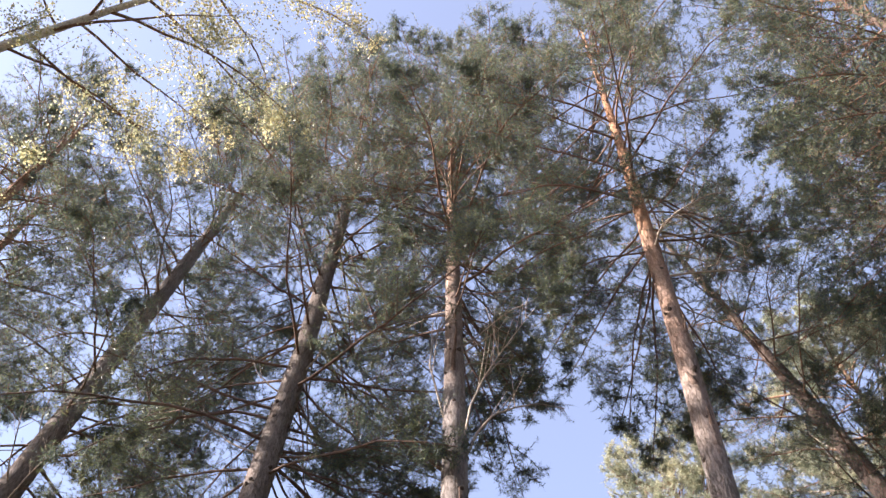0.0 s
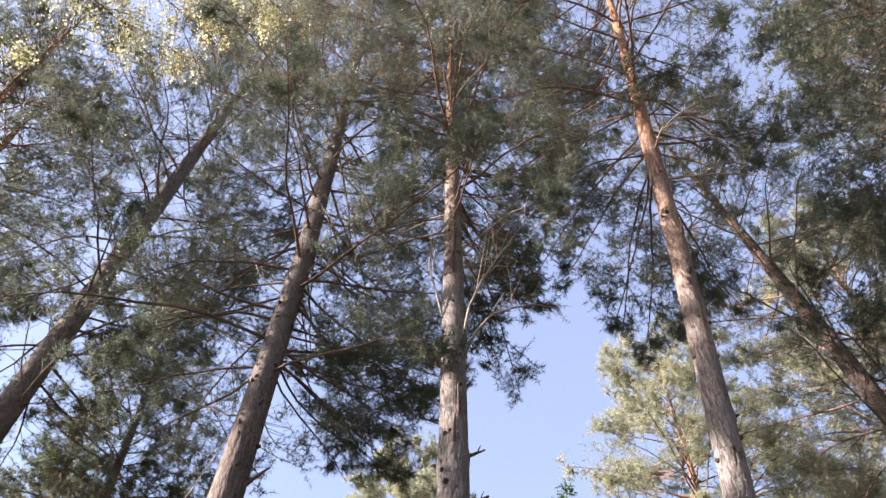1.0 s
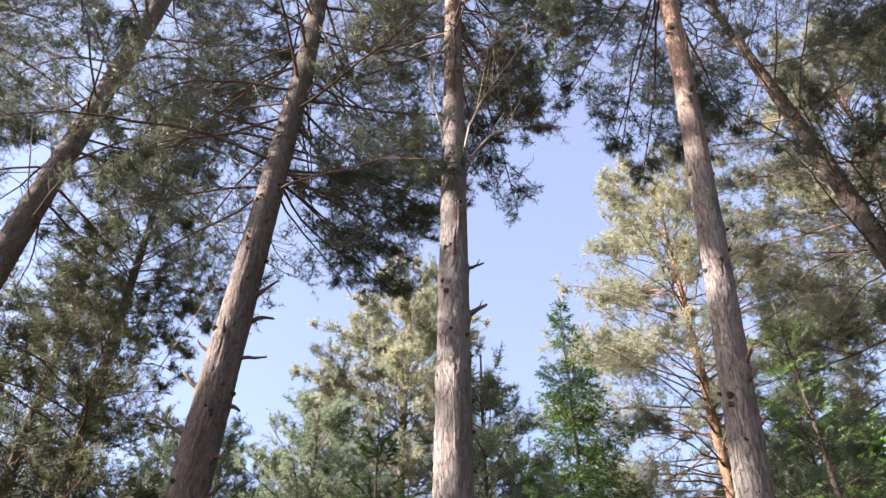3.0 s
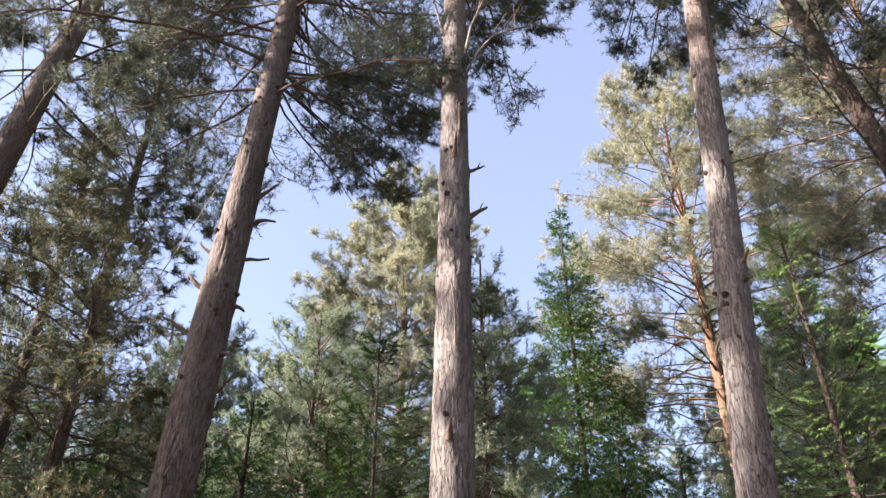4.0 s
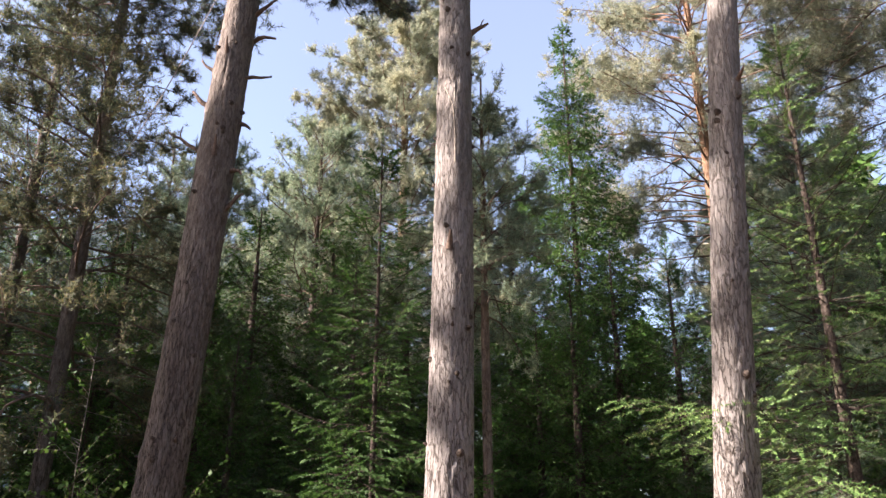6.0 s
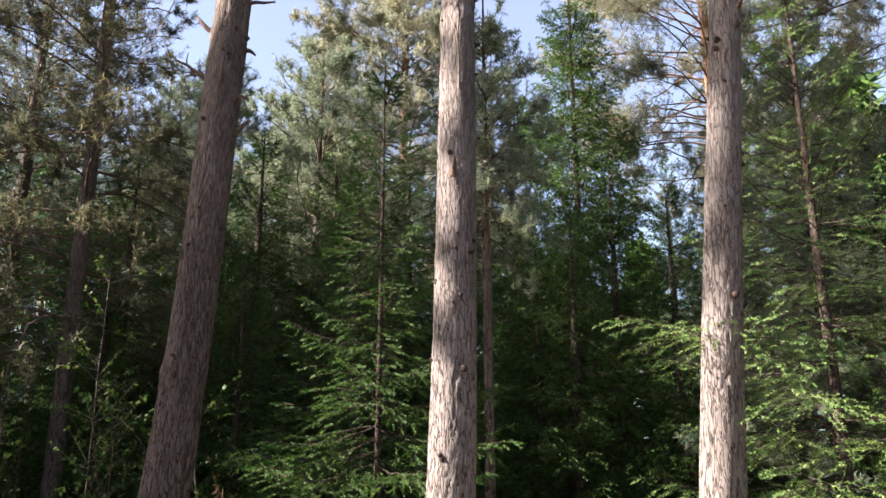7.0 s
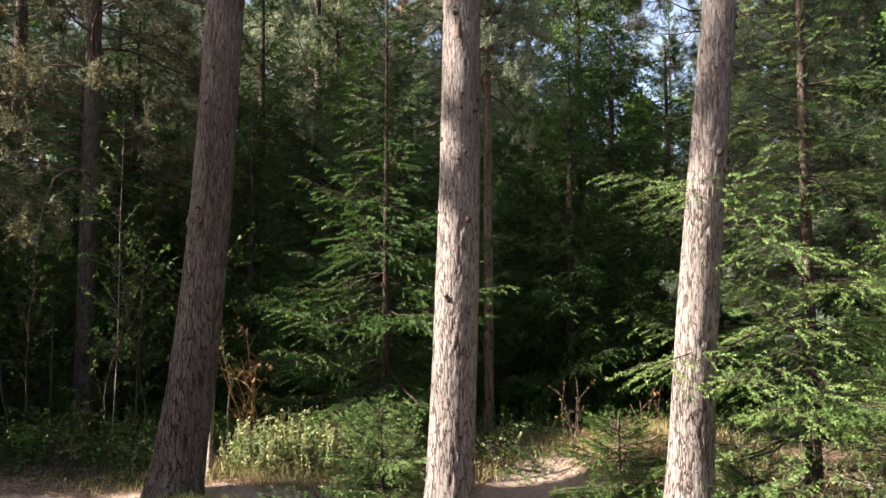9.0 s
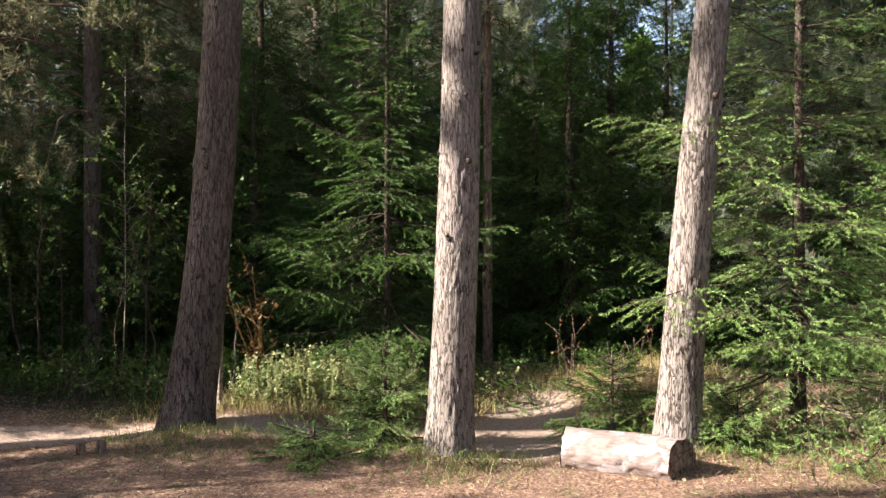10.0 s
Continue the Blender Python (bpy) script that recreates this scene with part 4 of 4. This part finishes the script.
again(tall_pine, [(-9.1, 16.4, 80, 1.05), (-4.6, 21, 30, 0.75), (-12.5, 17, 300, 1.0), (-9.5, 25, 120, 1.0), (9, 23, 20, 1.05), (13.5, 17, 250, 1.0)])
copy_thing(orange_pine, pose(10.0, 13.4, 0, 0, 0, 150)).scale = (1.15, 1.15, 1.15)
again(mid_pine, [(4.9, 10.6, 100, 0.8), (-4.9, 16.5, 200, 1.1), (-9.5, 12.0, 10, 1.0), (1.6, 18.5, 300, 1.1), (7.6, 19, 60, 1.2), (12.5, 12, 330, 1.0), (-13, 19, 60, 1.2), (-3.6, 19.5, 150, 1.1), (-6.6, 19.0, 20, 1.15)])
again(mid_spruce, [(-2.6, 10.6, 40, 0.75), (-4.6, 11.6, 130, 1.1), (-1.2, 11.2, 200, 1.0), (1.9, 11.8, 300, 0.95), (2.7, 12.6, 45, 1.1), (1.5, 12.9, 150, 0.9), (-2.9, 12.3, 110, 1.2), (6.2, 11.2, 20, 1.1), (5.6, 8.8, 160, 0.85), (-6.8, 11.0, 250, 1.25),
                   (0.4, 12.2, 80, 0.8), (-3.8, 13.4, 10, 1.1), (-4.2, 10.2, 85, 0.65), (-6.2, 9.7, 185, 1.0), (8.6, 9.2, 90, 1.15), (-9.5, 10.5, 330, 1.3), (-3.3, 11.4, 15, 0.9), (-1.8, 12.9, 70, 1.2), (-6.8, 14.5, 220, 1.2), (1.3, 15.5, 140, 1.1),
                   (5.0, 13.5, 30, 0.95), (-8.6, 14, 310, 1.3), (-0.6, 13.6, 255, 1.15), (-5.4, 12.8, 170, 1.2), (4.3, 12.8, 77, 0.9)])
again(tall_spruce, [(8.2, 28, 140, 0.8), (-5.5, 29, 250, 0.85), (13, 24, 300, 0.8)])
# unseen trees added on the sunny side and behind, to shade the clearing
# added only for its trunk's shadow on the lower grey-barked pine
pine("pine_tree", (-10.3, 4.72), "unseen stout pine added to shade the grey-barked pine", 10.0, [(0, 0.27), (8, 0.25), (9.2, 0.16), (10, 0.03)], crown=(8.2, 0.9), limbs=16, seed=95, mats=far_mats, per_metre=4,
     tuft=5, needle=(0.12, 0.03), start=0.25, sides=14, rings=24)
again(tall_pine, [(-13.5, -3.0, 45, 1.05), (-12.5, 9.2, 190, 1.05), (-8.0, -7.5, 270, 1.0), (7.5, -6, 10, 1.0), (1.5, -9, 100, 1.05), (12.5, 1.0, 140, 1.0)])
# two added pines whose crowns, out of view, dapple the trunks
pine("pine_tree", (-14.0, 3.25), "unseen slim pine added to dapple the pines with shade", 17.5, [(0, 0.16), (10, 0.10), (17.5, 0.02)], crown=(9.6, 1.5), limbs=40, seed=97, mats=far_mats, per_metre=3.0,
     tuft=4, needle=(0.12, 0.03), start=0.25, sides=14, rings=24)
pine("pine_tree", (-13.6, 1.2), "unseen pine added to shade the slender pine", 17.0, [(0, 0.15), (10, 0.10), (17, 0.02)], crown=(12.0, 1.8), limbs=52, seed=99, mats=far_mats, per_metre=3.8,
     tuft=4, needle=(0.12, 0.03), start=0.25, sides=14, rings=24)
# spruce copies out of view, added to throw shade over ground and path
again(mid_spruce, [(-6.0, 6.45, 250, 0.42), (-6.0, 5.0, 60, 0.66), (-7.0, 3.9, 130, 0.79), (-8.2, 2.8, 160, 0.79), (-6.4, 3.2, 200, 0.59), (-7.6, 7.0, 300, 0.95), (-6.4, 6.9, 10, 0.73), (-6.4, 4.4, 20, 0.56), (-5.2, 3.6, 70, 0.53), (-8.7, 7.5, 120, 1.12), (-9.6, 9.1, 200, 1.45), (-12.0, 9.4, 15, 1.45), (-11.2, 11, 95, 1.45), (-14.5, 10.5, 205, 1.59)])

# ---- the rest of the forest, all round ----
rng = np.random.default_rng(501)
stems, green = Pile(), Pile()
for i in range(150):
    az, dist = rng.uniform(0, 2 * math.pi), rng.uniform(21, 60)
    if abs(az - math.radians(257)) < 0.3:
        continue
    x, y = math.sin(az) * dist, math.cos(az) * dist + 4
    h = rng.uniform(9, 15) * (0.8 if abs(az) < 0.35 or az > 5.9 else 1.0)
    add_tube(stems, [(x, y, -0.2), (x + rng.normal() * 0.1, y, h * 0.5), (x, y, h)], [0.16, 0.12, 0.02], 7)
    n = 420
    q = rng.random(n) ** 0.8
    spruce_like = rng.random() < 0.6
    r = (0.3 + (2.6 if spruce_like else 2.9) * (1 - q) ** (0.9 if spruce_like else 0.5)) * np.sqrt(rng.uniform(0.15, 1, n))
    th = rng.uniform(0, 2 * math.pi, n)
    z0 = 0.4 if spruce_like else h * rng.uniform(0.1, 0.35)
    p = np.stack([x + np.sin(th) * r, y + np.cos(th) * r, z0 + (h - z0) * q], -1)
    w = unit(np.stack([np.sin(th), np.cos(th), rng.normal(size=n) * 0.4 + (-0.2 if spruce_like else 0.3)], -1))
    green.add(*needles(p, w, 3, 0.75, 0.30, rng, (5, 60), 0.3))
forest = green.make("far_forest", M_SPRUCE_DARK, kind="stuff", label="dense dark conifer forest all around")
tagged(forest, category="forest")
tagged(stems.make("far_trunks", M_BARK_FAR, kind="stuff", label="brown trunks deep in the forest"), category="forest")

# ---- saplings and shrubs ----
broadleaf("sapling", (-3.6, 9.3), "thin pale-stemmed sapling with sparse green leaves", 4.3, 0.9, M_LEAF, 201, 1, 0.055, 12, "tree", M_TWIG_PALE, 0.009, 14)
broadleaf("sapling", (-3.0, 9.6), "leafy green sapling at the edge of the wood", 2.8, 0.9, M_LEAF, 203, 2, 0.06, 14, "tree", M_TWIG, 0.015, 9)
broadleaf("sapling", (-3.5, 8.7), "leafy bright green sapling before the dark wood", 2.3, 0.9, M_LEAF, 204, 3, 0.055, 15, "tree", M_TWIG, 0.011, 10)
broadleaf("sapling", (-4.9, 9.4), "leafy green sapling in shade", 2.6, 1.0, M_LEAF, 205, 3, 0.055, 13, "tree", M_TWIG, 0.015, 9)
broadleaf("sapling", (-2.35, 8.6), "slim sapling with a few green leaves beside the post", 2.6, 0.5, M_LEAF, 207, 1, 0.05, 10, "tree", M_TWIG_PALE, 0.014, 7)
broadleaf("shrub", (-1.85, 7.9), "rusty autumn shrub with bare stems", 1.35, 0.55, M_LEAF_DRY, 211, 7, 0.042, 16, "shrub", M_LEAF_DRY, 0.007, 4)
broadleaf("shrub", (1.35, 8.3), "dried brown shrub beside the path", 0.85, 0.45, M_LEAF_DRY, 213, 6, 0.035, 9, "shrub", M_TWIG, 0.006, 3)
broadleaf("shrub", (2.05, 8.0), "sparse shrub with rusty leaves", 0.9, 0.45, M_LEAF_DRY, 215, 5, 0.035, 9, "shrub", M_TWIG, 0.006, 3)
for i, (x, y, s) in enumerate([(-1.75, 7.3, 0.45), (-1.35, 7.35, 0.5), (-1.0, 7.6, 0.55), (-0.75, 7.2, 0.4), (-2.3, 7.6, 0.4), (0.6, 8.0, 0.3), (2.7, 7.4, 0.5)]):
    broadleaf("bramble", (x, y), "low bramble with pale yellow-green leaves", s, 0.5, M_LEAF_PALE, 221 + i, 7, 0.036, 18, "shrub", M_TWIG, 0.005, 8, 0.5, "brambles by the path", 0.1)
for i, (x, y, s) in enumerate([(-3.3, 8.2, 0.6), (-4.2, 8.6, 0.7), (-5.4, 8.3, 0.7), (-2.7, 7.9, 0.5), (-6.5, 8.8, 0.8), (-3.7, 7.6, 0.4)]):
    broadleaf("undergrowth_bush", (x, y), "low dark green bush in shade", s, 0.7, M_LEAF, 241 + i, 7, 0.05, 18, "shrub", M_TWIG, 0.006, 8, 0.5, "bushes at the edge of the wood", 0.1)


for i, (x, y) in enumerate([(3.2, 5.98), (3.55, 5.82), (3.95, 5.92), (2.9, 6.9)]):
    broadleaf("dry_brushwood", (x, y), "dry tan brushwood under the spruce", 0.75, 0.8, M_STRAW, 261 + i, 14, 0.03, 20, "shrub", M_TWIG_PALE, 0.006, 4, 0.9, "brushwood under the spruces", 0.05)


# ---- grass and litter ----
def scatter(n, lo, hi, keep, rng):
    p = np.stack([rng.uniform(lo[0], hi[0], n), rng.uniform(lo[1], hi[1], n)], -1)
    p = p[rng.random(n) < keep(p[:, 0], p[:, 1])]
    return np.concatenate([p, ground_height(p[:, 0], p[:, 1])[:, None]], 1)


def near(x, y, spots):
    k = np.zeros_like(x)
    for sx, sy, w, a in spots:
        k = np.maximum(k, a * np.exp(-((x - sx) ** 2 + (y - sy) ** 2) / w ** 2))
    return k


def grass(name, label, p, height, mat, rng):
    n = len(p)
    way = unit(np.stack([rng.normal(size=n) * 0.35, rng.normal(size=n) * 0.35, np.ones(n)], -1))
    ln = height * rng.uniform(0.4, 1.2, n)
    out = np.stack([rng.normal(size=n), rng.normal(size=n), -0.5 * np.ones(n)], -1) * (ln * 0.35)[:, None]
    side = unit(np.cross(way, rng.normal(size=(n, 3)))) * 0.0028
    a, m, t = p, p + way * (ln * 0.55)[:, None] + out * 0.3, p + way * ln[:, None] + out
    v = np.stack([a - side, a + side, m - side * 0.8, m + side * 0.8, t], 1).reshape(-1, 3)
    i = np.arange(n)[:, None] * 5
    ob = mesh_object(name, v, np.concatenate([i + [0, 1, 3], i + [0, 3, 2], i + [2, 3, 4]]), mat, kind="stuff", label=label)
    return tagged(ob, category="grass")


def ground_cover(name, label, p, height, mat, rng, size):
    """Knee-high leafy plants: a short stalk with leaves up it at each place."""
    n = len(p)
    tip = p + np.stack([rng.normal(size=n) * 0.12, rng.normal(size=n) * 0.12, np.ones(n)], -1) * (height * rng.uniform(0.3, 1.2, n))[:, None]
    w = unit(tip - p)
    pile = Pile()
    pile.add(*tubes(p, w, np.linalg.norm(tip - p, axis=1), np.zeros_like(p), np.full(n, 0.003), np.full(n, 0.0015), 3, 2))
    k = 9
    idx = np.repeat(np.arange(n), k)
    q = p[idx] + (tip - p)[idx] * rng.uniform(0.25, 1.05, (n * k, 1))
    v, f = leaves(q, unit(around(w[idx], rng) + [0, 0, 0.25]), size, rng, 0.8)
    pile.add(v, f)
    return tagged(pile.make(name, mat, kind="stuff", label=label), category="undergrowth")


rng = np.random.default_rng(301)
p = scatter(3000, (-9, 7.5), (-2.4, 13), lambda x, y: np.clip((y - 7.3 + 0.3 * np.sin(x * 2)) / 0.6, 0, 1), rng)
ground_cover("undergrowth", "dark leafy undergrowth in the shade of the wood", p, 0.34, M_LEAF, rng, 0.045)
p = scatter(1300, (-2.4, 8.4), (6, 13), lambda x, y: np.clip((y - 8.7 - 0.2 * np.sin(x * 3)) / 0.5, 0, 1), rng)
ground_cover("undergrowth", "green undergrowth beneath the spruces", p, 0.26, M_LEAF, rng, 0.045)
p = scatter(1500, (-2.0, 6.9), (-0.3, 8.2), lambda x, y: np.clip((y - 7.0) / 0.3, 0, 1), rng)
ground_cover("undergrowth", "fresh green plants among the brambles", p[::9] + [0.05, 0.03, 0], 0.34, M_LEAF, rng, 0.05)
p = p[np.arange(len(p)) % 9 > 0]
ground_cover("undergrowth", "pale yellow-green brambles lit by the sun", p, 0.40, M_LEAF_PALE, rng, 0.036)
spots = [(-2.1, 6.25, 0.45, 1), (-1.6, 6.3, 0.4, 0.7), (0.1, 5.6, 0.4, 1), (0.4, 5.75, 0.3, 0.8), (1.9, 5.9, 0.5, 0.9), (2.8, 5.75, 0.7, 0.5), (-0.6, 6.0, 0.5, 0.35), (0.32, 5.8, 0.22, 1.0), (-1.75, 6.35, 0.3, 1.0), (-1.9, 6.2, 0.25, 1.0), (-2.5, 6.25, 0.22, 0.9), (-2.6, 7.4, 0.6, 0.6)]
grass("grass", "green grass tufts round the feet of the pines", scatter(60000, (-4, 4.6), (4, 8.5), lambda x, y: near(x, y, spots) * (1 - path_amount(x, y)) * 0.8, rng), 0.115, M_GRASS, rng)
spots = [(1.7, 8.4, 0.8, 1), (2.3, 7.8, 0.8, 0.8), (1.2, 9.0, 0.6, 1), (-1.4, 7.3, 0.9, 1.0), (-0.8, 7.0, 0.5, 0.7), (0.3, 8.6, 0.7, 0.9), (-0.3, 8.3, 0.6, 0.5), (0.2, 7.6, 0.4, 0.7)]
grass("dry_grass", "pale dry grass beside the path", scatter(50000, (-4, 6.5), (4, 10.5), lambda x, y: near(x, y, spots) * (1 - path_amount(x, y)), rng), 0.22, M_STRAW, rng)
p = scatter(90000, (-5, 4.3), (5, 8.0), lambda x, y: 0.8 - 0.6 * path_amount(x, y), rng)
p[:, 2] += 0.006
w = unit(np.stack([rng.normal(size=len(p)), rng.normal(size=len(p)), rng.normal(size=len(p)) * 0.25], -1))
v, f = needles(p, w, 1, 0.045, 0.0038, rng, (0, 10), 0.0)
litter_ob = mesh_object("needle_litter", v, f, M_LITTER, kind="stuff", label="fallen reddish pine needles and twigs")
tagged(litter_ob, category="litter")
p = p[:900] + [0, 0, 0.008]
v, f = leaves(p, unit(rng.normal(size=(len(p), 3)) * [1, 1, 0.2]), 0.026, rng, 1.0)
tagged(mesh_object("fallen_leaves", v, f, M_LEAF_PALE, kind="stuff", label="scattered pale fallen leaves"), category="litter")

# ---- log ----
M_LOG, nt, b = material("weathered_log_wood", 0.85)
peel = tex(nt, coords(nt, (5, 7, 7)), Scale=1.0, Detail=5.0, Roughness=0.55, Distortion=0.6)
grain = tex(nt, coords(nt, (14, 40, 70)), Scale=1.0, Detail=5.0, Roughness=0.65)
bare = ramp(nt, grain, [(0.3, (0.212, 0.178, 0.168)), (0.7, (0.33, 0.29, 0.28))])
tan = ramp(nt, grain, [(0.3, (0.155, 0.112, 0.098)), (0.7, (0.265, 0.202, 0.18))])
col = mix(nt, ramp(nt, peel, [(0.50, (0, 0, 0)), (0.52, (1, 1, 1))]), bare, tan)
col = mix(nt, 0.85, col, ramp(nt, peel, [(0.485, (1, 1, 1)), (0.50, (0.25, 0.19, 0.15)), (0.515, (1, 1, 1))]), "MULTIPLY")
nt.links.new(col, b.inputs["Base Color"])
bump(nt, b, grain, 0.5, 0.006)
M_CUT = bark_material("old_cut_wood", ((0.10, 0.08, 0.065), (0.22, 0.17, 0.13)), ((0.10, 0.08, 0.065), (0.22, 0.17, 0.13)), 3.0, 1.0, size=(12, 12, 12), depth=0.004)
rng = np.random.default_rng(401)
log = tagged(new("log"), label="short barkless weathered log lying on the ground", category="log")
a, c = np.array([0.88, 5.56, 0.145]), np.array([1.62, 5.20, 0.150])
n, sides = 44, 56
th = np.linspace(0, 2 * np.pi, sides, endpoint=False)
ax = unit(c - a)
sx = unit(np.cross(ax, [0, 0, 1.0]))
sz = np.cross(sx, ax)
V = []
for i in range(n):
    s = i / (n - 1)
    for t in th:
        q = Vector((math.cos(t) * 1.3, math.sin(t) * 1.3, s * 3.2))
        r = 0.152 + 0.008 * s + 0.012 * noise.noise(q * 1.2) + 0.006 * noise.noise(q * 4)
        flake = noise.noise(q * 2.1 + Vector((5, 2, 1)))
        r -= 0.012 if flake > 0.12 else 0.0
        edge = 0.012 * noise.noise(q * 3 + Vector((9, 9, 9)))
        V.append(a + ax * (s * 0.80 + (edge if i in (0, n - 1) else 0) - 0.065 * s ** 6 * math.cos(t)) + (sx * math.cos(t) + sz * math.sin(t)) * r)
i = np.arange(n - 1)[:, None] * sides
j = np.arange(sides)[None]
mesh_object("body", np.array(V), np.stack([i + j, i + (j + 1) % sides, i + sides + (j + 1) % sides, i + sides + j], -1).reshape(-1, 4), M_LOG, log, smooth=True)
for row, name_ in ((0, "cut_end"), (n - 1, "cut_end")):
    ring = np.array(V[row * sides:(row + 1) * sides])
    cen = ring.mean(0)
    rings = [cen + (ring - cen) * k + ax * (0.004 * (1 if row else -1) + 0.004 * math.sin(k * 30)) for k in (1.0, 0.8, 0.6, 0.4, 0.2)]
    vv = np.concatenate(rings + [cen[None]])
    fq = [np.stack([k * sides + j[0], k * sides + (j[0] + 1) % sides, (k + 1) * sides + (j[0] + 1) % sides, (k + 1) * sides + j[0]], -1) for k in range(4)]
    ft = np.stack([np.full(sides, 5 * sides), 4 * sides + j[0], 4 * sides + (j[0] + 1) % sides], -1)
    mesh_object(name_, vv, [np.concatenate(fq), ft], M_CUT, log, "dark weathered cut end")

# ---- little posts ----
for x, y, h in ((-2.75, 5.86, 0.085), (-2.61, 5.89, 0.09)):
    z = float(ground_height(x, y))
    pile = Pile()
    add_tube(pile, [(0, 0, -0.1), (0, 0, h * 0.5), (0.003, 0, h - 0.006), (0.003, 0, h)], [0.036, 0.035, 0.034, 0.029], 14)
    post = pile.make("stump_post", M_BARK_FAR, smooth=False)
    post.location = (x, y, z)
    tagged(post, "short cut wooden stub in the ground", "stub", "stubs beside the path")

# ---- thin post with a tag behind the shaded pine ----
stake = tagged(new("marker_post"), label="thin grey wooden post with a small pale tag", category="post")
stake.location = (-2.06, 7.1, 0)
pile = Pile()
add_tube(pile, [(0, 0, -0.1), (0.01, 0, 0.6), (0.03, 0, 1.3), (0.035, 0, 1.9)], [0.026, 0.025, 0.023, 0.02], 8)
pile.make("post", M_TWIG_PALE, stake)
bm = bmesh.new()
bmesh.ops.create_cube(bm, size=1.0, matrix=Matrix.Translation((0.035, -0.034, 1.08)) @ Matrix.Diagonal((0.07, 0.012, 0.06, 1)))
bmesh.ops.bevel(bm, geom=bm.edges[:], offset=0.003, segments=1, affect="EDGES")
me = bpy.data.meshes.new("tag")
bm.to_mesh(me)
bm.free()
M_TAG, nt, b = material("pale_plastic", 0.5)
nt.links.new(ramp(nt, tex(nt, coords(nt, (1, 1, 1)), Scale=30.0, Detail=3.0), [(0.3, (0.5, 0.47, 0.42)), (0.7, (0.68, 0.66, 0.6))]), b.inputs["Base Color"])
me.materials.append(M_TAG)
tag = new("tag", me)
tag.parent = stake
tagged(tag, "small pale tag")

# ---- small broken stump under the spruce ----
z = float(ground_height(3.42, 6.55))
pile = Pile()
add_tube(pile, [(0, 0, -0.1), (0.005, 0, 0.03), (0.01, 0.0, 0.09), (0.02, 0.0, 0.12), (0.035, 0.0, 0.15)], [0.06, 0.05, 0.045, 0.035, 0.008], 11)
stump = pile.make("stump", M_BARK_FAR, smooth=False)
stump.location = (3.42, 6.45, z)
tagged(stump, "small splintered stump beside the path", "stump")

# ---- wire strung between two pines ----
pile = Pile()
s = np.linspace(0, 1, 21)[:, None]
run = np.array([-1.85, 6.89, 7.3]) * (1 - s) + np.array([-4.4, 9.62, 5.6]) * s
run[:, 2] -= 0.25 * np.sin(s[:, 0] * math.pi)
add_tube(pile, run, np.full(21, 0.006), 5)
tagged(pile.make("wire", M_TWIG_PALE), "thin grey wire strung between two pines", "wire")
